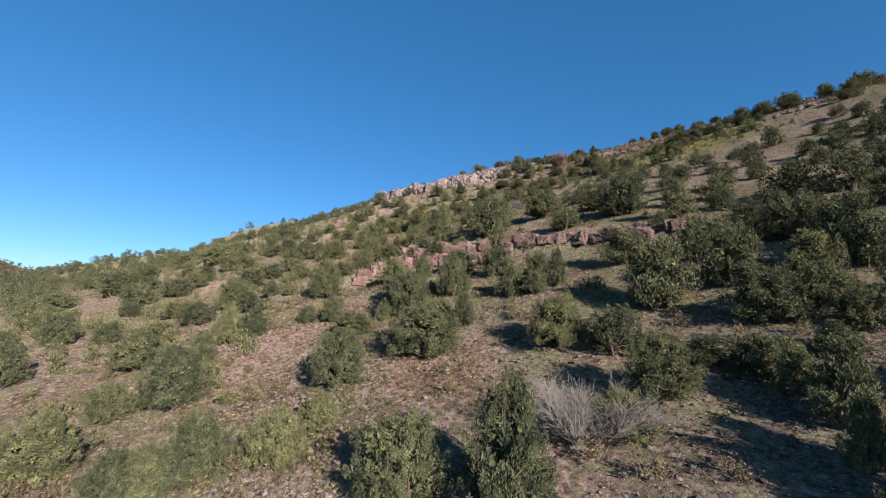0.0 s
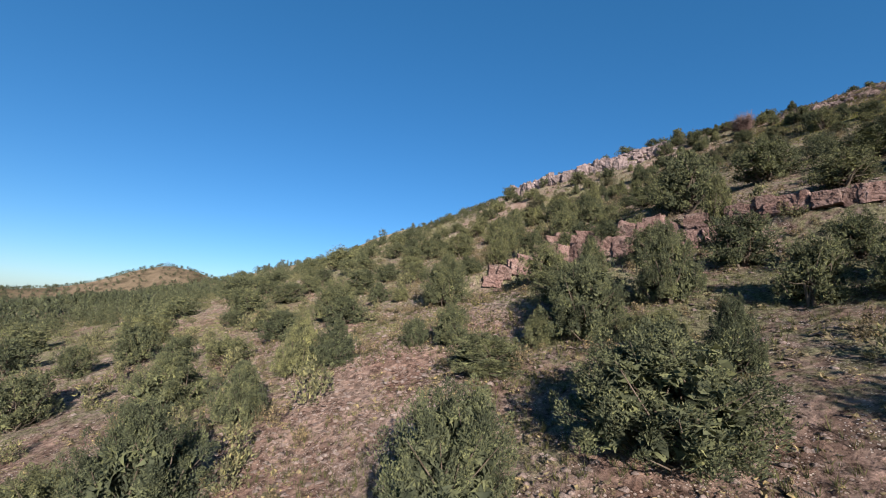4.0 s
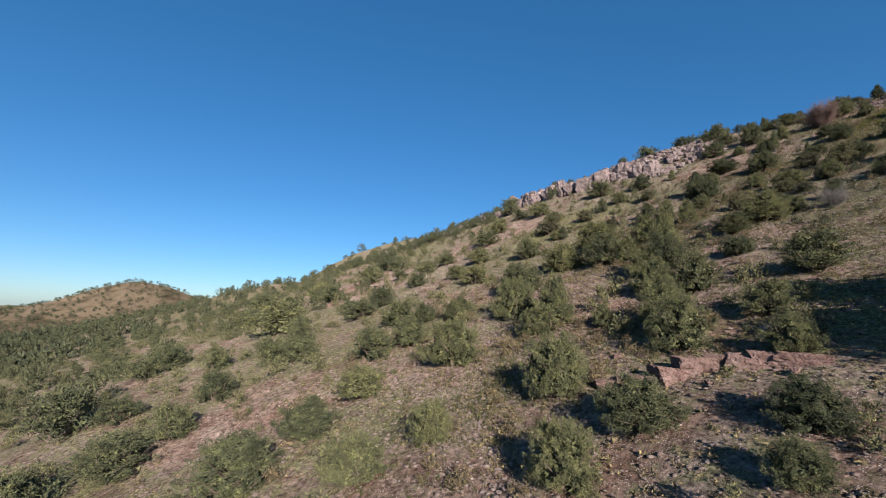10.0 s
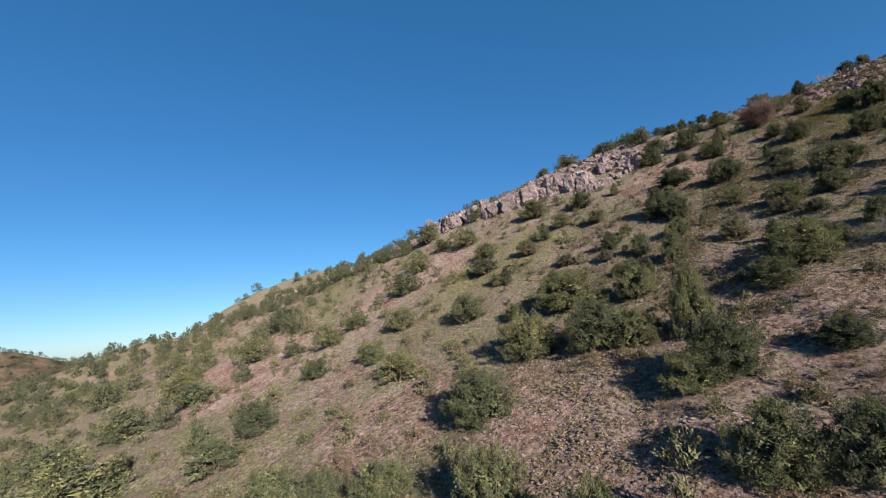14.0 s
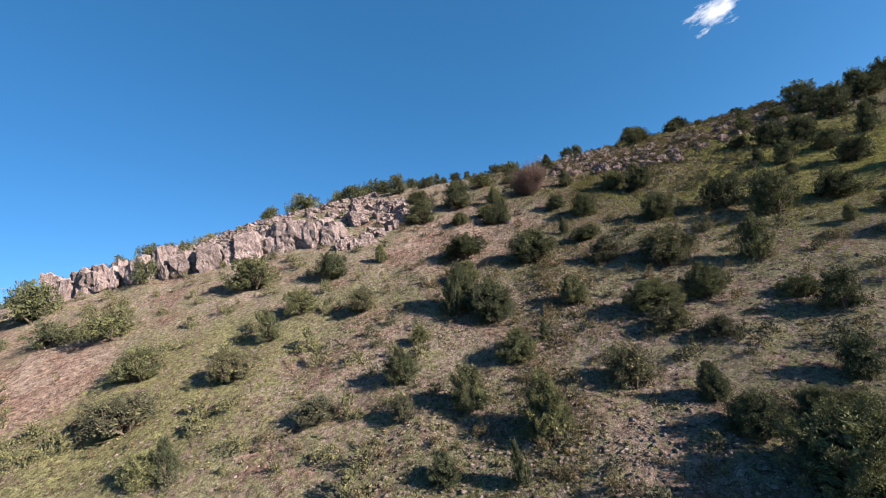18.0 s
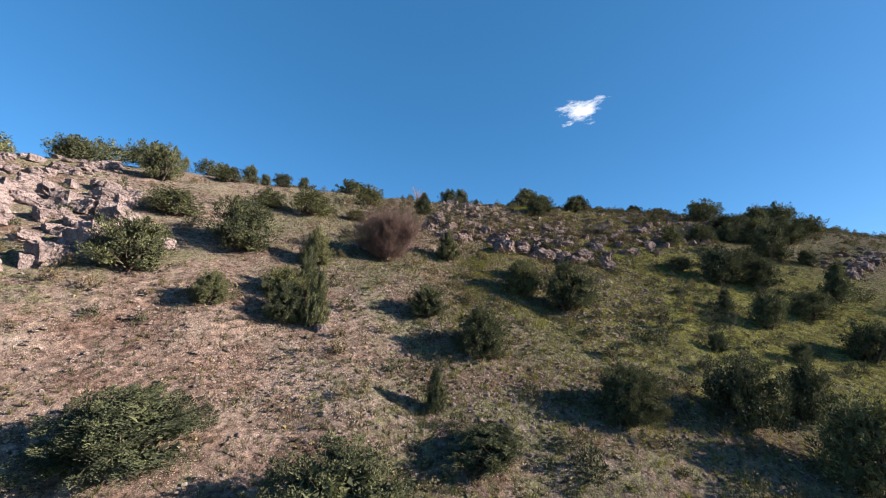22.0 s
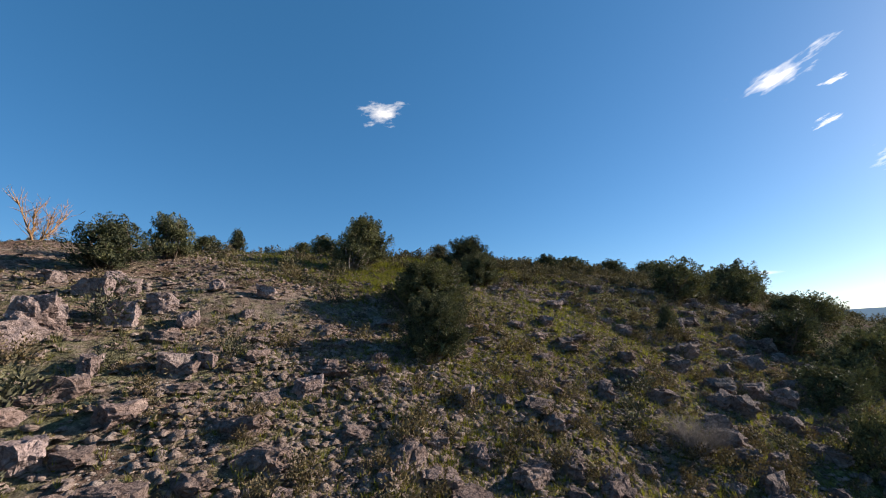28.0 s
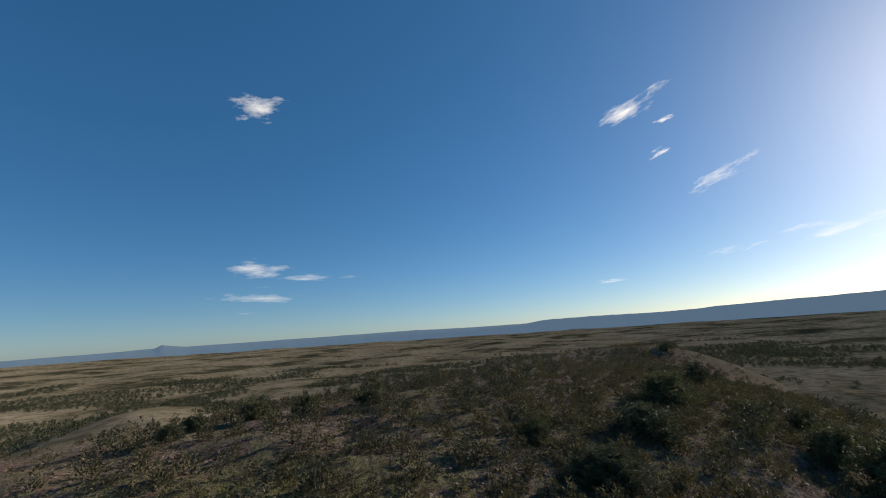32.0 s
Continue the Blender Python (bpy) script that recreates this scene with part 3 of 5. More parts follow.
JUNIPERS_B = [
    (12.2, 20.1, 2, 1.4), (-31.6, 42.2, 3.1, 2.3), (-42.8, 48.8, 4.7, 3.2), (-25.7, 40.8, 3, 2), (-1, 28.5, 4.6, 3.4), (9.4, 23.5, 3.2, 2.5),
    (-18, 37.3, 2.8, 3.6), (6.9, 25.4, 3.1, 3.1), (-15.9, 37.9, 2.4, 2.5), (19.7, 20.1, 2.3, 2.3), (17.1, 22.4, 3.9, 3), (-52.7, 57.4, 4.8, 2.6),
    (-7, 34.6, 4.1, 1.6), (19.7, 22.4, 2.8, 2.5), (-25.1, 45.4, 3.6, 2.4), (1.7, 32.2, 2.1, 2.5), (-11.9, 39.9, 1.5, 1.7), (-9.6, 39.1, 2.1, 2.2),
    (-4.9, 37.1, 1.5, 1.9), (14, 27.7, 4.5, 4.8), (0.2, 34.7, 1.7, 1.5), (-0.8, 35.6, 1.4, 1.2), (-29.7, 50.2, 4.4, 1.8), (-2.9, 37, 3.4, 3.9),
]
JUNIPERS_C = [
    (-38.6, 55, 2.7, 1.9), (-57.3, 64.8, 6.5, 3.2), (22, 25.5, 2.9, 3), (18.9, 27.9, 4.2, 4.2), (-21.2, 48, 3.5, 2.3), (7.5, 34.7, 2, 2),
    (25.6, 25.7, 3.3, 3.6), (-23.9, 50.9, 4.4, 3.7), (5.6, 36.2, 2.7, 2.7), (-3.2, 41, 4.6, 2.6), (1.1, 38.9, 3.1, 4), (-41.7, 60.5, 5, 3.5),
    (9.4, 35.3, 2, 3), (-12.9, 48.3, 3.6, 3.9), (27, 28.4, 4.4, 3.7), (-18.1, 52.2, 1.7, 1.3), (-20.9, 53.6, 2.1, 2), (20.1, 33.4, 3.4, 3.9),
    (8.7, 39.2, 2.5, 2.2), (-5.1, 46.9, 3.3, 2.9), (15.3, 36.7, 4.2, 3.3), (-53.1, 71.1, 6.5, 4.3), (5.3, 42.7, 3.6, 3), (-39.3, 65.4, 5.3, 2.8),
]
JUNIPERS_D = [
    (26.8, 32.8, 4.6, 3.9), (-2.1, 47.6, 2.1, 2.8), (24.4, 34.4, 4, 3.6), (-12.3, 53.6, 2.8, 1.8), (1.8, 46.9, 4.3, 2.8), (-48.9, 72.8, 3.9, 2.2),
    (-27.3, 62.6, 5.3, 2.9), (-38.8, 69, 4, 2.6), (-20.3, 61.7, 3, 2.3), (-0.8, 52.6, 2.7, 2), (6.1, 49.4, 2.5, 3.4), (-72.5, 89.6, 3.8, 2.3),
    (-26.3, 67, 3.7, 2.5), (-10.7, 59.3, 2.7, 2.6), (-60.6, 84.7, 4.7, 2.8), (-40.9, 75.3, 3.5, 2.8), (-4.2, 57.5, 1.7, 1.5), (-17.4, 64.2, 2.3, 2.1),
    (24.7, 44.7, 3.5, 4.2), (37.4, 38.8, 4.8, 4.1), (-59.3, 87.7, 4.5, 3.1), (-7.5, 62.1, 3.3, 2.2), (1.6, 57.6, 1.3, 1.1), (-2.6, 59.9, 2.4, 1.9),
]
JUNIPERS_E = [
    (-24.7, 71.3, 3.5, 2.2), (34.7, 42, 5.2, 3.9), (14.8, 52, 4.1, 2.8), (-49.4, 84.3, 3.9, 2.7), (-11.2, 66.3, 3.4, 3.3), (-40.6, 82.6, 3.9, 3.2),
    (6.5, 60.1, 6, 6), (31.1, 47.9, 3.8, 3.3), (-37.3, 82.4, 4.2, 2.2), (-18.7, 73.5, 4.4, 3.4), (22.4, 53.6, 6.3, 5), (-27.8, 79.3, 4.6, 2.8),
    (-0.4, 65.7, 2.3, 2), (-4.7, 68.7, 3.3, 3.2), (-41.5, 88.7, 3.6, 3.4), (-24.5, 80.5, 3.3, 2.7), (-19, 78, 3.7, 1.2), (7.3, 65.3, 5.5, 6),
    (-4.6, 71.9, 3.1, 3.2), (-12.8, 76.1, 2.7, 2.3), (-8, 74.5, 1.6, 1.6), (0.5, 70.6, 2.5, 2.1), (-11.5, 76.8, 3.6, 4.2), (-50.9, 96.7, 8.9, 4.9),
]
JUNIPERS_F = [
    (22, 61.6, 6.4, 3.1), (15.1, 65.6, 6.5, 4.4), (-28.4, 87.5, 4.1, 3), (-15, 81.7, 3.8, 3.9), (-25.6, 88, 2.8, 2.2), (-64.9, 107.9, 6.5, 3.5),
    (-21.2, 86.1, 3.4, 2.3), (-1.3, 77.9, 3.1, 3), (-37.5, 96.1, 5.4, 2.7), (-3.7, 79.2, 3.4, 3.2), (5.5, 75.6, 4, 2.9), (-36.3, 100.4, 3.9, 3.1),
    (-60.2, 113.1, 6.2, 4.2), (-15.5, 91, 5.1, 3.5), (-3.3, 85.7, 3.3, 2.5), (-1.6, 85.9, 4, 3.5), (4.1, 84.8, 2.7, 1.7), (-53.3, 116.6, 5.5, 3.1),
    (-22.9, 101.6, 4.4, 2.7), (-3.9, 93.1, 3.7, 2.8), (-6.3, 94.4, 4.8, 3.8), (-10.6, 97.4, 4.8, 3.7), (-34.1, 109.8, 3.1, 2.3), (-61, 124.2, 6.1, 3.7),
]
JUNIPERS_G = [
    (-87.5, 140, 6.5, 5), (6.7, 93.9, 4, 2.2), (-65, 131, 5.7, 3.3), (10.1, 95, 4.5, 3.6), (-6.1, 103.9, 6.5, 3.8), (-42.1, 122.9, 3.8, 1.8),
    (-35.4, 119.8, 4.1, 2.6), (-16.1, 110.5, 4.3, 3.3), (-51.3, 128.5, 6.4, 3.7), (13.9, 96, 1.8, 1.7), (-24.8, 115.4, 4.1, 2.9), (13.2, 96.9, 2.1, 1.9),
    (11.2, 98.6, 2.6, 1.9), (17.5, 96.4, 2.1, 2.2), (2.5, 104.2, 0.8, 1.9), (-33, 123.3, 4, 2.4), (12.4, 100.8, 1.6, 2), (0.2, 107.1, 1.5, 1.4),
    (5.4, 105.2, 2.7, 3.3), (23.4, 98.2, 2.6, 2.5), (3.9, 109.5, 2.3, 2.6), (-12.1, 118.6, 2.4, 1.9), (-10.7, 118, 1.8, 2.3), (24.6, 100.4, 2.7, 1.4),
]
JUNIPERS_H = [
    (8.7, 110.5, 2.6, 2.2), (2.2, 114.4, 2.1, 2.2), (37.2, 97, 2.8, 1.6), (21.7, 104.8, 2.8, 2.5), (18.2, 106.6, 3.8, 2.3), (11.7, 110.9, 0.8, 1.5),
    (-53.8, 144.3, 6.4, 4.7), (-26.7, 131.6, 6.2, 3.6), (29, 104, 2.5, 3.8), (41.7, 98.4, 2.6, 1.7), (50.9, 93.9, 2, 2.9), (38.2, 100.3, 1.3, 1.5),
    (16.3, 111.6, 2.2, 2.4), (5.4, 117.4, 1.6, 1.3), (11.2, 115.3, 3.2, 3.6), (49, 96.6, 2.7, 2.2), (10.1, 118.5, 3.4, 4.5), (44.1, 102.2, 3.9, 2.7),
    (54.2, 97.5, 3.9, 3.3), (-12.6, 131, 4.3, 2.6), (39.1, 105.5, 4.2, 4.2), (-3.3, 127.8, 1.9, 2.8), (-25.3, 140.6, 5, 3.8), (43, 107.3, 2.3, 3.5),
]
JUNIPERS_I = [
    (20.5, 119.2, 4.4, 3.4), (39.4, 110, 3.8, 3.8), (-0.1, 129.8, 3.2, 2.6), (56.2, 102.9, 3.7, 3.1), (27, 117.8, 3.6, 1.6), (70.5, 96.5, 4.3, 3.3),
    (50.6, 107.1, 1.4, 1.4), (16.7, 125.9, 5, 2.7), (-15.5, 142, 4.6, 3.3), (46.7, 111.6, 1.4, 1.5), (27.4, 121.3, 1, 2.2), (89.9, 91, 4.9, 2.2),
    (-21.1, 146.6, 4.5, 2.8), (60.3, 105.9, 3.5, 2.6), (55.5, 108.9, 2.9, 3.3), (4.6, 134.6, 3.9, 3.1), (68.3, 103.4, 3, 4.1), (10, 132.8, 1.7, 2.2),
    (32.5, 122.1, 3.1, 2.8), (-2.7, 140, 5.5, 3.7), (55.9, 111.8, 1.6, 1.9), (65.6, 109.3, 3.7, 3.3), (42.8, 120.8, 3.6, 3.9), (26, 129.2, 1.6, 3.5),
]
JUNIPERS_J = [
    (32.5, 126.2, 2.3, 2.1), (25.1, 130.4, 2.4, 2.3), (22, 133.2, 2.1, 1.9), (63.6, 112.5, 4.2, 4), (79.7, 104.7, 2.4, 2), (42.1, 124.1, 3, 2.8),
    (26.1, 132.4, 2.7, 2), (27.4, 132.2, 1.5, 3.2), (70.5, 110.9, 3.6, 2.4), (-24.9, 158.7, 6.5, 4.7), (77.5, 108.3, 4.8, 4.8), (44.5, 125.4, 2.6, 1.8),
    (19.5, 139.1, 4.5, 3.4), (30.1, 135.3, 2.5, 3.1), (89.8, 106.5, 5.4, 3.5), (41.7, 131.6, 2.2, 2.9), (85.5, 109.8, 4.7, 3.8), (26.5, 139.6, 4.7, 4.2),
    (102.9, 103, 5.1, 3.4), (82.9, 113, 3.4, 2.9), (72.4, 118.3, 2.8, 2.8), (79.3, 115.8, 3.6, 2.5), (100.1, 106.7, 4, 2.6), (87.3, 113.5, 4.7, 3.1),
]
JUNIPERS_K = [
    (41.4, 137.5, 3.5, 3.1), (24.4, 147.5, 4.5, 2.3), (102.1, 109.7, 3.8, 3.7), (109.5, 107.1, 6.5, 4.6), (35.8, 144.9, 4.7, 2.6), (40.6, 143.1, 2.7, 1.3),
    (121.6, 102.7, 3, 2.2), (83.2, 122.5, 1.5, 1.9), (114.6, 106.9, 3.9, 2.8), (233.4, 47.8, 7.9, 3.2), (33.3, 148.2, 3.3, 1.9), (97.7, 117.2, 6.1, 4.1),
    (49.9, 142.1, 2.3, 2.9), (121.9, 107.2, 3, 2.3), (142.6, 97.8, 3.9, 3.2), (68.4, 135.7, 2.8, 2.8), (26.6, 158.3, 3.7, 4.1),
    (47.4, 149.3, 3.9, 2.7), (72.7, 137.1, 5.1, 2.9), (125.5, 112.4, 5.4, 3.1), (83.4, 135.4, 3.5, 2.7), (115.4, 120.1, 4.7, 2.2),
]
JUNIPERS_L = [
    (6.5, 175.6, 3.4, 2.9), (100.8, 129.5, 3, 2), (107.5, 126.3, 4.3, 2), (35.5, 162.4, 3.6, 2.1), (21.1, 169.8, 5.2, 3), (38.1, 161.8, 1.9, 2.5),
    (41.7, 160.4, 2.6, 1.9), (89.5, 137, 4.1, 3), (31.5, 166.1, 1.5, 2.1), (45.3, 160.9, 1.8, 1.8), (13.2, 177.5, 6.5, 4.3), (80.8, 143.8, 4, 3.7),
    (34.8, 167.4, 3.5, 2.2), (113.4, 128.3, 2.1, 1.6), (41.4, 164.5, 1.8, 1.7), (68.1, 151.9, 3.5, 2.7), (29.8, 171.4, 4.7, 3), (71.7, 151.8, 2.8, 2.7),
    (25.8, 175.5, 4.7, 3.2), (88.2, 146.3, 3.8, 3.8), (42.1, 170.7, 2.4, 2.6), (22.8, 180.5, 2.8, 2.5),
]
JUNIPERS_M = [
    (86.7, 149.7, 2, 1.3), (31.5, 180.4, 5.8, 4.4), (87.6, 152.4, 1.8, 1.1), (34.7, 178.9, 1.9, 3.7), (80.2, 156.7, 2.6, 1.3), (59.6, 167.4, 6.3, 3),
    (83.5, 156.4, 1.7, 2), (8.8, 194, 3.2, 3.2), (41.1, 178, 4.8, 3.1), (16, 190.7, 5.8, 3.8), (94.2, 153.6, 3.7, 2.5), (125.2, 139.8, 2.5, 1.2),
    (26.4, 192.1, 4.6, 4.7), (145.9, 135, 2.3, 1.8), (125.5, 145.6, 2.5, 1.6), (116.3, 152.4, 2, 1), (123.1, 149.1, 2.9, 1.7), (119.6, 152.2, 1.9, 1.3),
    (156.4, 142.4, 3.5, 2.5), (139.6, 154.4, 3.9, 1.8), (-8.9, 249.4, 7.6, 3.2),
]
JUNIPERS_Z = [
    (13.5, 121.8, 2.5, 2.2), (-0.6, 91.1, 3, 5.1), (27.2, 109.6, 4, 2.7), (-0.6, 100.7, 3.4, 3.6), (-27, 108.6, 3.4, 2.4),
    (34.6, 114.5, 3, 3), (-11.1, 106.2, 2.3, 1.8), 
]
GREY_SHRUBS = [
    (17.7, 102.4, 2, 1.1), (16.9, 104.9, 3, 1.6), (95.3, 140.7, 2.1, 1.7), (35.3, 114.6, 3.5, 2.3), (53.4, 127.3, 2, 1.2), (52.4, 129.3, 1.7, 1.2), (11.2, 104.3, 2.7, 2.3), (0.6, 111.6, 1.5, 1.5), (-3.2, 115.7, 2.6, 1.5), (62.8, 116.2, 2.7, 1.5), (-13.2, 125.1, 4.6, 2.4), (25.5, 109.2, 3.9, 3.3), (23.6, 113.6, 3.1, 2.3), (-6.8, 124.5, 3.6, 2.3), (4.1, 125.4, 2.5, 2),
]
DEAD_SHRUBS = [
    (5.6, 17.5, 4.0, 2.6), (68.7, 126.2, 1.6, 1.5), (15.5, 92.7, 2.0, 2.3),
]
rt = random.Random(7)
BELTS = [JUNIPERS_A, JUNIPERS_B, JUNIPERS_C, JUNIPERS_D, JUNIPERS_E, JUNIPERS_F, JUNIPERS_G,
         JUNIPERS_H, JUNIPERS_I, JUNIPERS_J, JUNIPERS_K, JUNIPERS_L, JUNIPERS_M, JUNIPERS_Z]
PLANTED = []
for belt in BELTS:
    for x, y, w, h in belt:
        if h > w * 1.15:
            k = rt.choice((1, 4))
        elif h < w * 0.62:
            k = rt.choice((2, 7))
        else:
            k = rt.choice((0, 3, 5, 6))
        plant("juniper", (CLOSE if route_gap(x, y) < 14 else NEAR if route_gap(x, y) < 36 else MIDDLE)[k], "juniper", x, y, w * 1.08, max(h, 0.42 * w) * 1.0, rt.uniform(0, 360), LABELS[SHAPES[k]], "juniper", "junipers on the hillside", rt.uniform(-5, 5))
        PLANTED.append((x, y, w))
for x, y, w, h in GREY_SHRUBS:
    plant("shrub", rt.choice(GREY), "shrub", x, y, w * 1.1, h * 1.05, rt.uniform(0, 360), "grey-green twiggy shrub on the stony slope", "shrub", "grey shrubs on the hillside")
    PLANTED.append((x, y, w))


def dead_meshes(seed, stems, twigs, mat, tag, spreading=0.7, fine=2, thick=1.0):
    """A leafless shrub of unit width and height: stems and twigs."""
    rng = random.Random(seed)
    v, f, tv, tf = [], [], [], []
    for s in range(stems):
        a = 6.2832 * (s + rng.random()) / stems
        way = Vector((math.cos(a) * rng.uniform(0.2, spreading), math.sin(a) * rng.uniform(0.2, spreading), 1.0))
        pts, rad = limb(rng, Vector((math.cos(a) * 0.04, math.sin(a) * 0.04, -0.08)), way, rng.uniform(0.6, 0.9), 0.022 * thick, 0.13, 6)
        tube(v, f, pts, rad, 4)
        for _ in range(twigs):
            k = rng.randint(1, 5)
            d = (pts[k + 1] - pts[k]).normalized() + Vector((rng.gauss(0, 0.6), rng.gauss(0, 0.6), rng.gauss(0.25, 0.35)))
            q, r = limb(rng, pts[k], d, rng.uniform(0.15, 0.38), 0.0085 * thick, 0.15, 3)
            tube(tv, tf, q, r, 3)
            for _ in range(fine):
                e = (q[2] - q[1]).normalized() + Vector((rng.gauss(0, 0.7), rng.gauss(0, 0.7), rng.gauss(0.2, 0.4)))
                q2, r2 = limb(rng, q[rng.randint(1, 3)], e, rng.uniform(0.07, 0.18), 0.0045 * thick, 0.12, 2)
                tube(tv, tf, q2, r2, 3)
    return (mesh_from(tag + "_stems", [tuple(p) for p in v], f, mat), mesh_from(tag + "_twigs", [tuple(p) for p in tv], tf, mat))


def plant_dead(meshes, name, x, y, w, h, label, category):
    ob = tagged(new(name), label, category)
    tagged(part("stemwork", meshes[0], ob), kind="stuff")
    tagged(part("branchwork", meshes[1], ob), kind="stuff")
    ob.matrix_world = pose(x, y, h1(x, y) - 0.03, 0, 0, rt.uniform(0, 360)) @ Matrix.Diagonal((w, w, h, 1))
    PLANTED.append((x, y, w))
    return ob


DEAD = dead_meshes(5, 22, 34, M_PALE, "dead_shrub", 1.3, 4, 0.5)
for x, y, w, h in DEAD_SHRUBS:
    plant_dead(DEAD, "dead_shrub", x, y, w * 1.1, h * 1.1, "leafless bleached grey shrub with tangled twigs", "dead shrub")
plant_dead(dead_meshes(6, 30, 60, M_PINK, "bare_tree", 1.5, 9, 0.42), "bare_tree", 36.0, 133.7, 4.3, 5.2, "leafless reddish-grey bush with a dense fan of twigs", "bare tree")
plant_dead(dead_meshes(9, 4, 24, M_ORANGE, "rusty_tree", 1.0, 3), "dying_juniper", 72.5, 162.9, 3.4, 3.6, "dying juniper with rusty foliage on pale twisted branches", "dead tree")
PALE_TREE = make_tree_meshes(91, 70, 150, "open", 0.075, M_LEAF, M_PALE, "pale_juniper", 9)
plant("juniper", PALE_TREE, "juniper", 78.9, 143.8, 3.5, 2.4, 30, "juniper with bleached bare branches under sparse foliage", "juniper", "junipers on the hillside")


# ---- woods too many to count ----
def woods(name, label, places, variants, leaf):
    """Many trees joined into one mesh; places: x, y, width, height."""
    vs, fs, base = [], [], 0
    r = np.random.RandomState(len(places))
    shells = []
    for me in variants:
        co = np.empty(len(me.vertices) * 3, dtype=np.float32)
        me.vertices.foreach_get("co", co)
        shells.append(co.reshape(-1, 3))
    for (x, y, w, h), z in zip(places, height([p[0] for p in places], [p[1] for p in places])):
        co = shells[r.randint(len(shells))]
        a = r.uniform(0, 6.28)
        c, s = math.cos(a), math.sin(a)
        q = np.column_stack([(co[:, 0] * c - co[:, 1] * s) * w + x, (co[:, 0] * s + co[:, 1] * c) * w + y, co[:, 2] * h + z - 0.05])
        vs.append(q)
        fs.append(np.arange(len(q)).reshape(-1, 3) + base)
        base += len(q)
    return tagged(new(name, mesh_from(name, np.concatenate(vs), np.concatenate(fs), leaf, smooth=False)), label, "woodland", kind="stuff")


FAR = [make_tree_meshes(120 + k, 44, 24, s, 0.12, M_WOODS, M_BARK, "far_juniper", 1, False)[2] for k, s in enumerate(("round", "low", "tall", "round"))]
TINY = [make_tree_meshes(140 + k, 8, 8, "low", 0.28, M_WOODS, M_BARK, "distant_juniper", 1, False)[2] for k in range(3)]


def scatter(count, area, gap, size, seed, keep):
    """Random places inside area (x0, y0, x1, y1), apart from what is planted, where keep(x, y, r) allows."""
    r = np.random.RandomState(seed)
    m = count * 14
    xs, ys = r.uniform(area[0], area[2], m), r.uniform(area[1], area[3], m)
    ok = keep(xs, ys, r)
    xs, ys = xs[ok], ys[ok]
    ws, tall = r.uniform(size[0], size[1], len(xs)), r.uniform(0.65, 1.0, len(xs))
    out, cells = [], {}
    for x, y, w in PLANTED:
        cells.setdefault((int(x // 6), int(y // 6)), []).append((x, y, w))
    for x, y, w, t in zip(xs.tolist(), ys.tolist(), ws.tolist(), tall.tolist()):
        cx, cy = int(x // 6), int(y // 6)
        if any((x - p[0]) ** 2 + (y - p[1]) ** 2 < ((w + p[2]) * gap) ** 2 for i in (-1, 0, 1) for j in (-1, 0, 1) for p in cells.get((cx + i, cy + j), ())):
            continue
        cells.setdefault((cx, cy), []).append((x, y, w))
        out.append((x, y, w, w * t))
        if len(out) >= count:
            break
    return out


def west_slope(x, y, r):
    d = route_gap(x, y)
    return (d > 30) & (x < 10 - 0.1 * y) & (r.rand(len(x)) < np.clip((d - 25) / 35, 0, 1))


# more junipers round the start of the slope
for x, y, w, h in scatter(40, (9, -6, 46, 36), 0.52, (2.0, 3.8), 30, lambda x, y, r: (route_gap(x, y) > 9) & (y < 12 + 0.85 * x)):
    k = rt.randrange(8)
    plant("juniper", NEAR[k], "juniper", x, y, w, h, rt.uniform(0, 360), LABELS[SHAPES[k]], "juniper", "junipers on the hillside", rt.uniform(-5, 5))
    PLANTED.append((x, y, w))
# unseen junipers beside the start, added to cast shadow across its slope
for x, y, w, h in scatter(16, (9, -18, 30, 8), 0.45, (3.4, 4.8), 34, lambda x, y, r: (y < x - 6) & (y > x - 28)):
    k = rt.choice((0, 3, 5, 6))
    plant("juniper", NEAR[k], "juniper", x, y, w, w * 1.1, rt.uniform(0, 360), LABELS[SHAPES[k]], "juniper", "junipers on the hillside", rt.uniform(-5, 5))
    PLANTED.append((x, y, w))
woods("hillside_woodland", "dense olive-green junipers covering the lower slopes and the valley",
      scatter(800, (-215, -20, 10, 300), 0.46, (2.2, 4.6), 21, west_slope), FAR, M_WOODS)
woods("upper_woodland", "dense dark-green junipers on the slope above the ledge",
      scatter(190, (20, 8, 125, 84), 0.45, (2.2, 4.2), 25, lambda x, y, r: (y < 90 - 0.3 * (x - 20) * (x < 75) - 0.2 * (x - 20) * (x >= 75)) & (route_gap(x, y) > 27)), [m[2] for m in MIDDLE], M_WOODS)
woods("ridge_woodland", "small dark junipers standing along the ridge",
      scatter(115, (-95, 150, 30, 205), 0.5, (2.2, 4.4), 26, lambda x, y, r: (x < -30) & (np.abs(y - (167 - 0.42 * (x + 25))) < 10)), FAR, M_WOODS)
woods("valley_woodland", "dense dark juniper woods in the valley below the slope",
      scatter(1500, (-330, 60, -130, 360), 0.52, (2.6, 4.6), 27, lambda x, y, r: (height(x, y) < 4) & (waves(x, y, 90, 33) + r.normal(0, 0.4, len(x)) > -0.55)), TINY, M_WOODS)
woods("valley_woodland", "dark junipers dotted over the low hills beyond the valley",
      scatter(5200, (-760, 40, -140, 700), 0.6, (2.2, 4.4), 22, lambda x, y, r: r.rand(len(x)) < np.where(height(x, y) > -9, 0.75, 0.6)), TINY, M_WOODS)
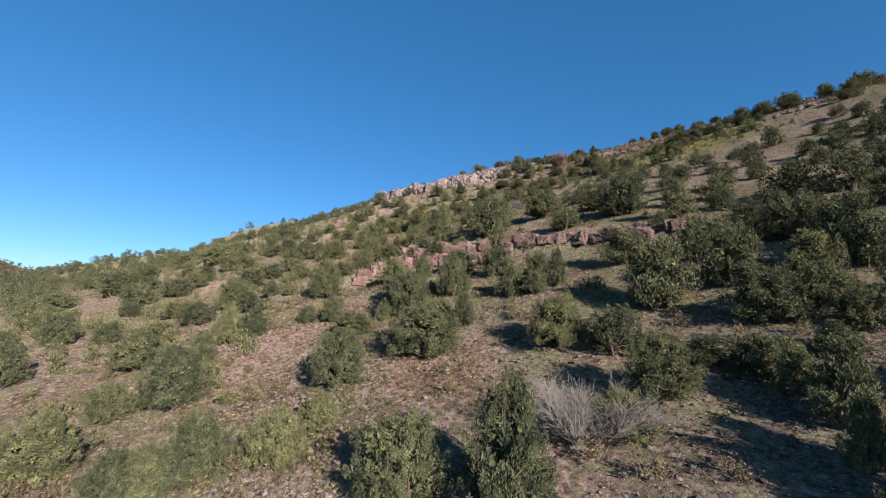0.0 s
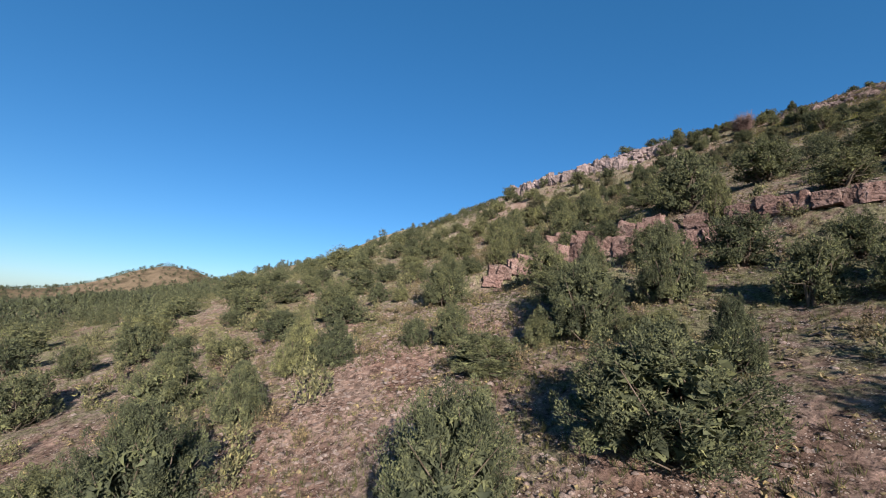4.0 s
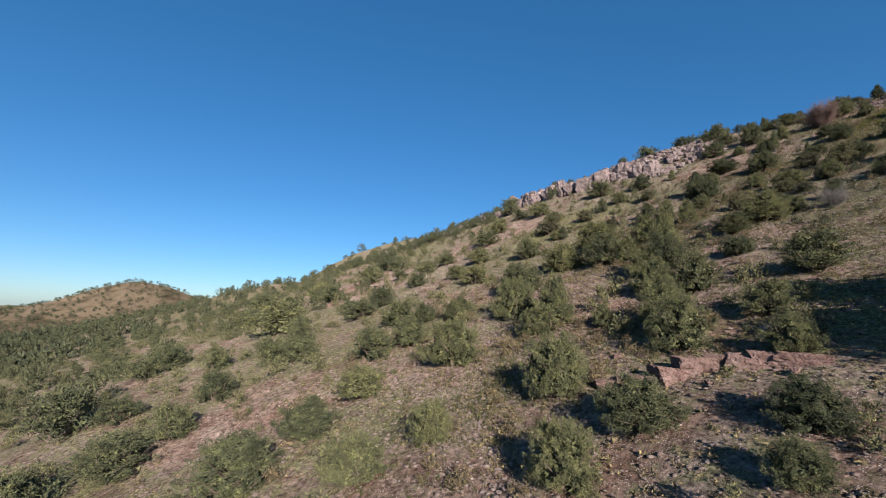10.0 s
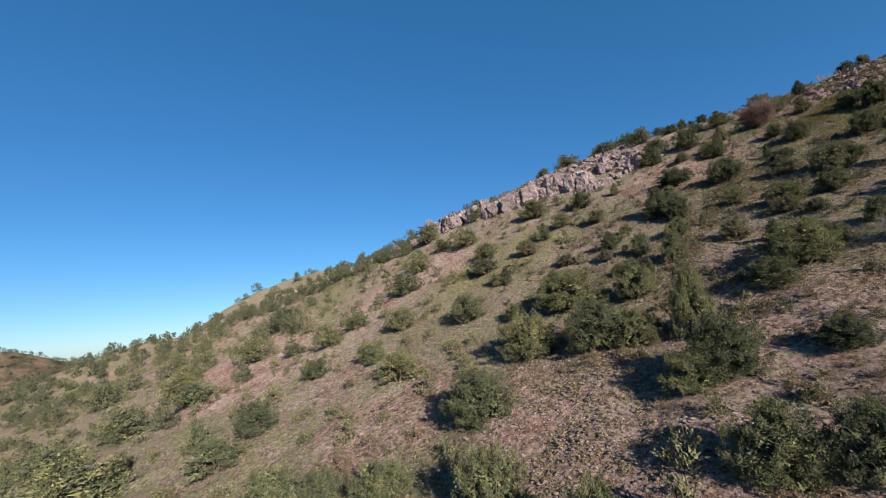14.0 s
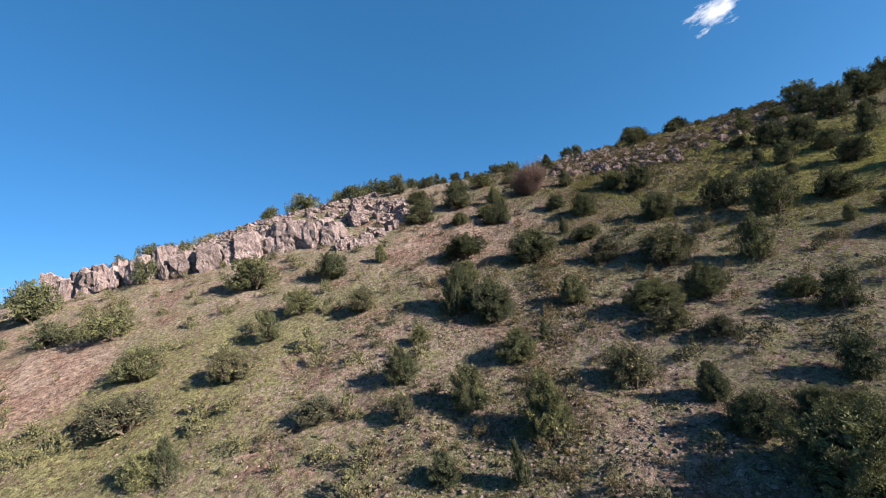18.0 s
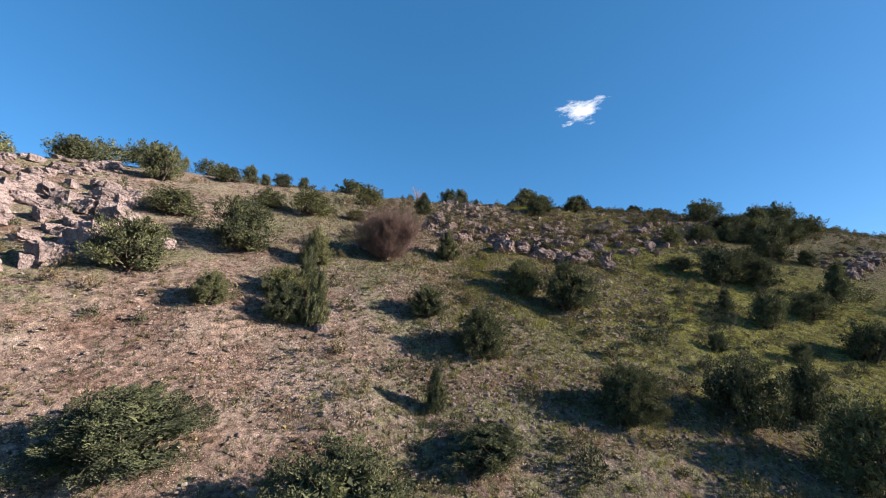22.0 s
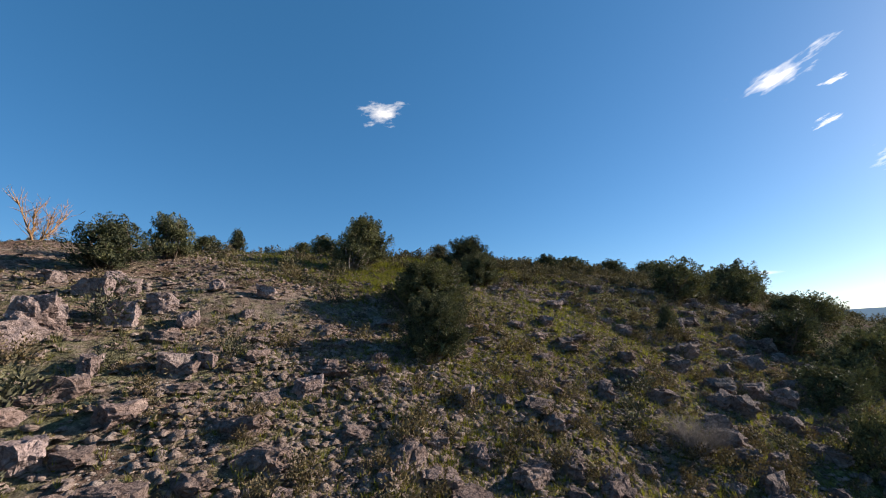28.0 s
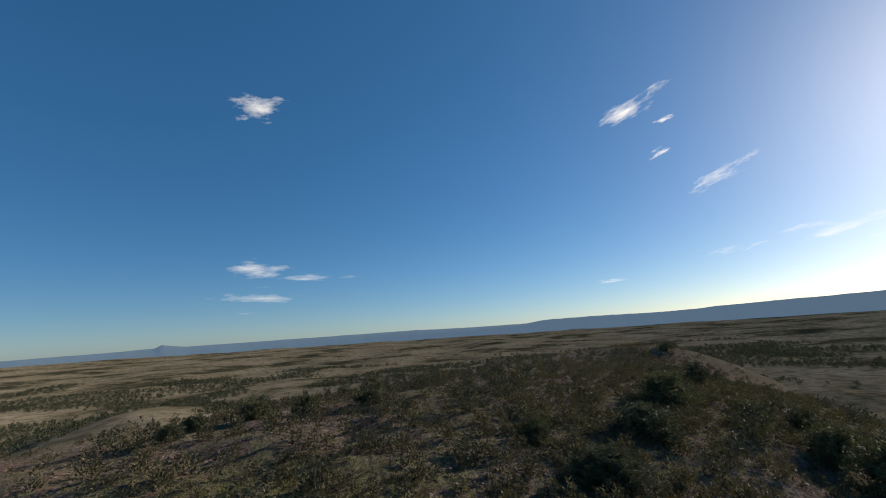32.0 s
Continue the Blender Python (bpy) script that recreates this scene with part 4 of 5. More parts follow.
woods("plain_woodland", "scattered dark junipers over the tan plains below the hill",
      scatter(8000, (180, -900, 1500, 1100), 0.5, (4.0, 8.0), 23,
              lambda x, y, r: (waves(x, y, 420, 31) > -0.1 + 0.3 * r.rand(len(x))) & (height(x, y) < 16)), TINY, M_WOODS)
woods("east_slope_woodland", "dark junipers on the shaded flank behind the hilltop",
      scatter(260, (110, -60, 300, 60), 0.45, (2.2, 3.6), 24, lambda x, y, r: height(x, y) < 40), FAR, M_WOODS)


SHRUBS = [make_tree_meshes(150 + k, 24, 16, "low", 0.165, M_SHRUB, M_BARK, "slope_shrub", 1, False)[2] for k in range(4)]
woods("slope_shrubs", "small dull olive shrubs dotted over the western slope",
      scatter(1100, (-115, 25, 12, 190), 0.5, (0.7, 1.9), 28, lambda x, y, r: (x < 14 - 0.08 * y) & (route_gap(x, y) > 5)), SHRUBS, M_SHRUB)
woods("slope_shrubs", "small dark shrubs dotted over the upper slope",
      scatter(220, (0, 85, 75, 160), 0.6, (0.6, 1.4), 29, lambda x, y, r: route_gap(x, y) > 6), SHRUBS, M_LEAF_GREY)


woods("hilltop_shrubs", "dark shrubs scattered over the rounded hilltop",
      scatter(330, (112, 40, 235, 160), 0.6, (0.9, 2.3), 31, lambda x, y, r: height(x, y) > 35), SHRUBS, M_LEAF_GREY)


# ---- rocks ----
def rock_mesh(seed, mat, tag, cuts=11, boxy=False, fine=0.16):
    """An angular block, broken along planes; boxy blocks break squarely along joints."""
    rng = random.Random(seed)
    bm = bmesh.new()
    bmesh.ops.create_cube(bm, size=1.0)
    bmesh.ops.subdivide_edges(bm, edges=bm.edges[:], cuts=3, use_grid_fill=True)
    for _ in range(cuts):
        d = Vector((rng.gauss(0, 1), rng.gauss(0, 1), rng.gauss(0, 0.8))).normalized()
        if boxy:
            d = rng.choice((Vector((1, 0, 0)), Vector((-1, 0, 0)), Vector((0, 1, 0)), Vector((0, -1, 0)), Vector((0, 0, 1)))) + Vector((rng.gauss(0, 0.22), rng.gauss(0, 0.22), rng.gauss(0, 0.16)))
            d.normalize()
        r = bmesh.ops.bisect_plane(bm, geom=bm.verts[:] + bm.edges[:] + bm.faces[:], plane_co=d * rng.uniform(0.38, 0.56), plane_no=d, clear_outer=True)
        edges = [e for e in r["geom_cut"] if isinstance(e, bmesh.types.BMEdge)]
        if edges:
            bmesh.ops.edgeloop_fill(bm, edges=edges)
    for _ in range(2):
        bmesh.ops.triangulate(bm, faces=bm.faces[:])
        bmesh.ops.subdivide_edges(bm, edges=[e for e in bm.edges if e.calc_length() > fine], cuts=1)
    bmesh.ops.triangulate(bm, faces=bm.faces[:])
    for v in bm.verts:
        q = v.co * 2.6 + Vector((seed, 0, 0))
        k = (-0.07 if boxy else -0.11) * (1 - abs(noise.noise(q))) ** 6 + noise.noise(v.co * 5 + Vector((0, seed, 0))) * 0.05 - 0.05 * (1 - abs(noise.noise(v.co * 7 + Vector((seed, seed, 0))))) ** 5
        v.co += v.co.normalized() * k
    me = bpy.data.meshes.new(tag)
    bm.to_mesh(me)
    bm.free()
    me.materials.append(mat)
    return me


ROCKS = {"pink": [rock_mesh(s * 7, M_ROCK, "pink", 7, True, 0.13) for s in range(8)], "cliff": [rock_mesh(s * 7 + 1, M_CLIFF, "cliff", 8, False, 0.17) for s in range(8)],
         "dark": [rock_mesh(s * 7 + 2, M_DARK, "dark", 12, False, 0.17) for s in range(8)]}
rr = random.Random(13)


def place_rock(kind, x, y, w, d, h, sink=0.3, parent=None, name="boulder", turn=None, label="", group=""):
    ob = new(name, rr.choice(ROCKS[kind]))
    m = pose(x, y, h1(x, y) + h * (0.5 - sink), rr.uniform(-10, 10), rr.uniform(-10, 10), rr.uniform(0, 360) if turn is None else turn) @ Matrix.Diagonal((w, d, h, 1))
    if parent is not None:
        ob.parent = parent
        ob.matrix_basis = m
    else:
        ob.matrix_world = m
        tagged(ob, label, "boulder", group)
    return ob


def outcrop(name, label, kind, line, depth, count, size, tall, piece="block", skew=25, thin=1.7):
    """Jointed blocks standing along a line of the slope, thinning out uphill."""
    ob = tagged(new(name), label, "rock outcrop", kind="structure")
    seg = [math.dist(a, b) for a, b in zip(line, line[1:])]
    for _ in range(count):
        s = rr.uniform(0, sum(seg))
        for (a, b), q in zip(zip(line, line[1:]), seg):
            if s <= q:
                break
            s -= q
        t = min(1.0, s / q)
        back = rr.random() ** thin * depth
        dx, dy = b[0] - a[0], b[1] - a[1]
        nx, ny = -dy / q, dx / q
        if nx * 0.4 + ny < 0:
            nx, ny = -nx, -ny
        x, y = a[0] + dx * t + nx * back, a[1] + dy * t + ny * back
        k = rr.uniform(*size) * (1 - 0.4 * back / depth)
        edge = 1 - 0.55 * back / depth
        place_rock(kind, x, y, k, k * rr.uniform(0.6, 1.1), k * tall * edge * rr.uniform(0.7, 1.25), 0.32, ob, piece, math.degrees(math.atan2(dy, dx)) + rr.uniform(-skew, skew))
    return ob


outcrop("ridge_cliff", "pale pinkish-grey broken cliff along the ridge", "cliff", [(-26, 167), (-17, 160.5), (-11, 155.5), (-7.5, 153), (-2, 150), (3, 148.5), (8, 144)], 5.5, 150, (1.5, 3.6), 1.65, "block", 18)
outcrop("ridge_rubble", "pale weathered rock rubble between the cliff and the crest", "cliff", [(-22, 168), (-8, 163), (2, 156), (12, 147), (24, 147)], 24.0, 330, (0.6, 2.6), 0.75, "block", 40, 1.2)
outcrop("ridge_rubble", "pale rocks along the ridge crest", "cliff", [(-85, 196), (-60, 186), (-42, 176), (-28, 167)], 7.0, 110, (0.8, 2.8), 0.9)
outcrop("cliff_end", "pale jointed rocks at the end of the cliff", "cliff", [(8, 140), (12, 139.5), (17, 141), (22, 143)], 5.0, 70, (0.7, 2.4), 1.0)


def ledge(name, label, kind, line, tall):
    """A low cliff of close-set jointed blocks in two courses along a line, with rubble at its foot; tall: height along the line."""
    ob = tagged(new(name), label, "rock outcrop", kind="structure")
    seg = [math.dist(a, b) for a, b in zip(line, line[1:])]
    run = sum(seg)

    def put(s, back, w, d, z0, h, skew=7):
        s = min(max(s, 0), run - 0.01)
        for (a, b), q in zip(zip(line, line[1:]), seg):
            if s <= q:
                break
            s -= q
        dx, dy = (b[0] - a[0]) / q, (b[1] - a[1]) / q
        x, y = a[0] + dx * s - dy * back, a[1] + dy * s + dx * back
        block = new("block", rr.choice(ROCKS[kind]))
        block.parent = ob
        block.matrix_basis = pose(x, y, z0(x, y) + h * 0.5, rr.uniform(-5, 5), rr.uniform(-5, 5), math.degrees(math.atan2(dy, dx)) + rr.uniform(-skew, skew)) @ Matrix.Diagonal((w, d, h, 1))

    s = 0.0
    while s < run:
        w = rr.uniform(0.7, 1.7)
        top = float(np.interp(s / run, [0, 0.25, 0.45, 0.8, 1], tall)) * rr.uniform(0.82, 1.12)
        low = top * rr.uniform(0.5, 0.7)
        put(s + w * 0.4, rr.uniform(-0.1, 0.25), w * 1.22, rr.uniform(1.0, 1.5), lambda x, y: h1(x, y) - 0.45, low + 0.5)
        if rr.random() < 0.85:
            u = w * rr.uniform(0.7, 1.1)
            put(s + w * rr.uniform(0.2, 0.6), rr.uniform(0.35, 0.8), u * 1.2, rr.uniform(0.9, 1.4), lambda x, y: h1(x, y) - 1.3 + low * 0.55, top - low + 0.75, 14)
        if rr.random() < 0.7:
            u = rr.uniform(0.25, 0.7)
            put(s + rr.uniform(0, 1), rr.uniform(-1.9, -0.7), u, u * 0.8, lambda x, y: h1(x, y) - u * 0.2, u * 0.7, 90)
        if rr.random() < 0.6:
            u = rr.uniform(0.3, 0.9)
            put(s + rr.uniform(0, 1), rr.uniform(1.2, 3.2), u, u * 0.8, lambda x, y: h1(x, y) - u * 0.3, u * 0.6, 60)
        s += w * 0.82
    return ob


ledge("rock_ledge", "reddish jointed rock ledge crossing the slope", "pink", LEDGE[:6], [1.0, 1.6, 2.2, 2.1, 1.6])
ledge("rock_ledge", "low broken reddish ledge in the eroded slope", "pink", [(-9, 66), (-6, 65.6), (-3.5, 66), (0, 64.5)], [0.5, 0.9, 1.0, 0.9, 0.6])
outcrop("rock_ledge", "reddish jointed rock ledge among the junipers", "pink", [(7, 48.3), (12, 45), (17, 41), (23, 37)], 5.0, 150, (0.5, 1.7), 0.85, "block", 12)
outcrop("dark_crag", "dark purplish-grey crag of broken boulders on the slope", "dark", [(43.5, 133), (46, 131), (48, 128.5), (51, 127), (55.3, 121)], 8.0, 75, (0.8, 2.5), 0.85, "boulder", 90, 1.1)
outcrop("dark_crag", "dark grey boulders covering the steep upper slope", "dark", [(46, 139), (50, 132), (56, 123), (67, 118.5), (83, 114), (97, 108)], 20.0, 520, (0.35, 1.8), 0.75, "boulder", 60, 1.0)
outcrop("hilltop_crag", "dark jagged rocks near the hilltop", "dark", [(78, 101), (84, 99), (89, 97), (95, 94)], 5.0, 60, (0.5, 2.0), 0.8)
outcrop("hilltop_crag", "dark weathered rocks lying among the hilltop brush", "dark", [(80, 140), (82, 134), (87, 128), (92, 124), (99, 117)], 6.0, 120, (0.25, 1.2), 0.75, "boulder")

BOULDERS = [(64.5, 150.3, 0.9), (67.1, 150.2, 0.8), (64.4, 147.9, 1.2), (66.0, 148.3, 1.1), (63.4, 145.6, 1.2), (61.6, 146.7, 1.6), (60.6, 146.2, 1.4), (64.9, 145.4, 1.1),
            (67.9, 145.5, 0.8), (64.4, 143.8, 0.9), (66.2, 142.8, 0.6), (60.7, 143.5, 0.7), (61.9, 141.9, 0.9), (62.5, 141.3, 0.6), (66.1, 134.1, 0.9), (68.8, 143.6, 0.9),
            (63.2, 138.3, 0.9), (58.0, 141.6, 0.9), (26.2, 128.6, 0.7), (22.5, 150.5, 1.8), (34.7, 145.5, 0.9), (22.1, 141.3, 1.3), (-0.3, 68.8, 0.7)]
for x, y, s in BOULDERS:
    place_rock("cliff", x, y, s, s * 0.8, s * 0.75, 0.2, label="pale weathered boulder lying on the slope", group="pale boulders")


# ---- ground cover ----
def cover(name, label, mat, count, reach, seed, proto, size, keep, squash=1.0, category="grass", line=None):
    """Small things strewn over the slope and joined into one mesh; proto: unit meshes as vertices and faces."""
    r = np.random.RandomState(seed)
    line = np.array(line or ROUTE)
    places, got = [], 0
    while got < count:
        m = 20000
        t, k = r.rand(m), r.randint(0, len(line) - 1, m)
        a, b = line[k], line[k + 1]
        dist, ang = np.abs(r.normal(0, reach * 0.5, m)), r.uniform(0, 6.28, m)
        xy = a + (b - a) * t[:, None] + np.column_stack([np.cos(ang), np.sin(ang)]) * dist[:, None]
        xy = xy[keep(xy[:, 0], xy[:, 1], r)][:count - got]
        places.append(xy)
        got += len(xy)
    xy = np.concatenate(places)
    z, pick = height(xy[:, 0], xy[:, 1]), r.randint(0, len(proto), len(xy))
    sz, an = r.uniform(size[0] ** 0.5, size[1] ** 0.5, len(xy)) ** 2, r.uniform(0, 6.28, len(xy))
    vs, fs, base = [], [], 0
    for p, (co, fa) in enumerate(proto):
        w = pick == p
        c, s, g, q, zz = np.cos(an[w])[:, None], np.sin(an[w])[:, None], sz[w][:, None], xy[w], z[w]
        v = np.stack([(co[:, 0] * c - co[:, 1] * s) * g + q[:, :1], (co[:, 0] * s + co[:, 1] * c) * g + q[:, 1:], co[:, 2] * g * squash + zz[:, None]], axis=2)
        vs.append(v.reshape(-1, 3))
        fs.append((fa[None] + (np.arange(len(q)) * len(co))[:, None, None] + base).reshape(-1, fa.shape[1]))
        base += len(q) * len(co)
    return tagged(new(name, mesh_from(name, np.concatenate(vs), np.concatenate(fs), mat, smooth=False)), label, category, kind="stuff")


def tuft(seed, blades):
    r = np.random.RandomState(seed)
    v, f = [], []
    for k in range(blades):
        a, lean = r.uniform(0, 6.28), r.uniform(0.15, 0.9)
        d = np.array([math.cos(a), math.sin(a), 0])
        s = np.array([-math.sin(a), math.cos(a), 0]) * 0.028
        b0 = d * r.uniform(0, 0.18)
        tip = b0 + d * lean * 0.8 + np.array([0, 0, r.uniform(0.6, 1.0)])
        i = len(v)
        v += [b0 - s, b0 + s, tip]
        f.append((i, i + 1, i + 2))
    return np.array(v), np.array(f)


def pebble(seed):
    r = np.random.RandomState(seed)
    v = np.array([(1, 0, 0), (0, 1, 0), (-1, 0, 0), (0, -1, 0), (0.2, 0.1, 0.9), (0, 0, -0.5), (0.7, 0.7, 0.4), (-0.6, 0.6, 0.5), (-0.6, -0.7, 0.4), (0.7, -0.6, 0.5)]) * 0.5
    v += r.normal(0, 0.10, v.shape)
    f = np.array([(0, 6, 9), (6, 1, 7), (7, 2, 8), (8, 3, 9), (4, 6, 7), (4, 7, 8), (4, 8, 9), (4, 9, 6), (0, 1, 6), (1, 2, 7), (2, 3, 8), (3, 0, 9)])
    return v, f


TUFTS = [tuft(s, 9) for s in range(8)]
PEBBLES = [pebble(s) for s in range(8)]


def patchy(size, seed, level):
    return lambda x, y, r: waves(x, y, size, seed) + 0.5 * waves(x, y, size * 0.3, seed + 1) + r.normal(0, 0.3, len(x)) > level


BRUSH, TOP_BRUSH = [], []
for k in range(8):
    me = make_tree_meshes(160 + k, 16 if k < 4 else 12, 16 if k < 4 else 13, "low", 0.165 if k < 4 else 0.20, M_BRUSH, M_PALE, "low_brush", 1, False)[2]
    co = np.empty(len(me.vertices) * 3, dtype=np.float32)
    me.vertices.foreach_get("co", co)
    (BRUSH if k < 4 else TOP_BRUSH).append((co.reshape(-1, 3) * np.array([1, 1, 0.75]), np.arange(len(me.vertices)).reshape(-1, 3)))

HILLTOP = [(84, 138), (105, 128), (130, 108), (160, 88), (195, 72), (235, 55)]
cover("dry_grass", "dry yellowish bunch grass between the stones", M_GRASS, 62000, 50, 61, TUFTS, (0.1, 0.42), patchy(22, 51, 0.05))
cover("green_grass", "fresh green grass on the moister slope", M_LUSH, 34000, 42, 62, TUFTS, (0.10, 0.38),
      lambda x, y, r: np.hypot(x - 62, y - 108) < 30 + r.normal(0, 4, len(x)))
cover("scree", "loose pinkish-grey stones strewn over the slope", M_SCREE, 46000, 46, 63, PEBBLES, (0.05, 0.34), patchy(15, 55, -0.25), 0.7, "stones")
cover("scree", "broken grey stones of the steep scree under the hilltop", M_SCREE, 32000, 26, 64, PEBBLES, (0.06, 0.38),
      lambda x, y, r: (x > 42) & (x < 88) & (y > 116) & (waves(x, y, 16, 57) + r.normal(0, 0.5, len(x)) > 0), 0.75, "stones")
cover("low_brush", "low grey-brown brush dotted over the slope", M_BRUSH, 1500, 60, 65, BRUSH, (0.4, 1.2), patchy(18, 71, 0.0), 1.0, "brush")
cover("low_brush", "low dark grey-brown brush covering the hilltop", M_TOP, 4800, 60, 66, TOP_BRUSH, (0.4, 1.5),
      lambda x, y, r: (x > 74) & (x < 260) & (y > 20) & (y < 185) & (r.rand(len(x)) < np.clip((x - 70) / 30, 0.15, 1)), 1.0, "brush", HILLTOP)
cover("hilltop_grass", "yellow-green grass between the brush of the hilltop", M_GRASS, 14000, 34, 67, TUFTS, (0.12, 0.36),
      lambda x, y, r: (x > 74) & (y > 50), 1.0, "grass", HILLTOP)
cover("hilltop_grass", "yellow-green grass on the sunlit shoulder below the hilltop", M_LUSH, 9000, 26, 73, TUFTS, (0.15, 0.5),
      lambda x, y, r: (x > 70) & (np.hypot(x - 88, y - 141) < 15 + r.normal(0, 3, len(x))), 1.0, "grass", [(72, 140), (88, 142), (102, 136)])
CRAG = [(50, 138), (56, 131), (66, 125), (84, 119)]
cover("low_brush", "grey-brown brush growing between the dark boulders", M_BRUSH, 520, 15, 68, BRUSH, (0.35, 1.0), lambda x, y, r: x > 44, 1.0, "brush", CRAG)
LEE = [(0, 92), (18, 102), (45, 112), (68, 112)]
cover("low_brush", "grey twiggy brush scattered over the open slope", M_LEAF_GREY, 380, 30, 69, BRUSH, (0.4, 1.3), patchy(14, 81, -0.1), 1.0, "brush", LEE)


def herb(seed, leaves):
    r = np.random.RandomState(seed)
    c = r.normal(0, 0.26, (leaves, 3)) * np.array([1, 1, 0.6]) + np.array([0, 0, 0.32])
    tri = c[:, None, :] + r.normal(0, 0.15, (leaves, 3, 3))
    tri[:, :, 2] = np.maximum(tri[:, :, 2], -0.02)
    return tri.reshape(-1, 3), np.arange(leaves * 3).reshape(-1, 3)


HERBS = [herb(s, 15) for s in range(6)]
cover("small_herbs", "small dull green herbs and twigs between the stones", M_BRUSH, 26000, 50, 70, HERBS, (0.12, 0.45), patchy(12, 83, -0.3), 0.9, "herbs")
cover("small_herbs", "small dark herbs between the rocks of the hilltop", M_TOP, 9000, 40, 72, HERBS, (0.15, 0.6), lambda x, y, r: x > 70, 0.9, "herbs", HILLTOP)


# ---- distance ----
EYE = Vector((86, 136, 79))


def toward(yaw, elev, dist):
    y, e = radians(yaw), radians(elev)
    return EYE + Vector((-math.sin(y) * math.cos(e), math.cos(y) * math.cos(e), math.sin(e))) * dist


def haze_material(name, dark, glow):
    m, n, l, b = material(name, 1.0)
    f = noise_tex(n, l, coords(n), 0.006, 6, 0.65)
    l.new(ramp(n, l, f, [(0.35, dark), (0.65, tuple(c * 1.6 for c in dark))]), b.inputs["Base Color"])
    # bluish emission paints the haze of distance over the dark base colour
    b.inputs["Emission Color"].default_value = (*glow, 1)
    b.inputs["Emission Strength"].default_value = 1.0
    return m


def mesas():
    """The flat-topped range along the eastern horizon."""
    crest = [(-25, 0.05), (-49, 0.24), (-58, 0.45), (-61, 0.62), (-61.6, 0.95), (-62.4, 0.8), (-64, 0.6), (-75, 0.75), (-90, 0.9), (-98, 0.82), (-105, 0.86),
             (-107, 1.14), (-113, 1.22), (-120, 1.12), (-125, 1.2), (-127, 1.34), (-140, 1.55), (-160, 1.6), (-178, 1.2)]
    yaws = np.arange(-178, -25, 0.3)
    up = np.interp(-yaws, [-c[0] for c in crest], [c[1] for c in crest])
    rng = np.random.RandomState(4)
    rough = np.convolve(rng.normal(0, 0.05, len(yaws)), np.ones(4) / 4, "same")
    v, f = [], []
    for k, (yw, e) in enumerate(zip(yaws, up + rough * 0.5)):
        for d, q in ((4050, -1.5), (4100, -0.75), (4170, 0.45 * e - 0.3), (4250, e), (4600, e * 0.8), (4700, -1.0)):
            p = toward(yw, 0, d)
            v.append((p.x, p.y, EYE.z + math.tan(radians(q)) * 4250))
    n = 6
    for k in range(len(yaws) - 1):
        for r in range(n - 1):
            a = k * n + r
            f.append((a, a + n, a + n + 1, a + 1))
    # wooded slopes, their blue haze put in as glow
    mat = haze_material("hazed_distant_woods", (0.03, 0.04, 0.04), (0.062, 0.10, 0.152))
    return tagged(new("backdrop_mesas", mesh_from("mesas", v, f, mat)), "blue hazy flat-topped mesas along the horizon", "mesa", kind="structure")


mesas()


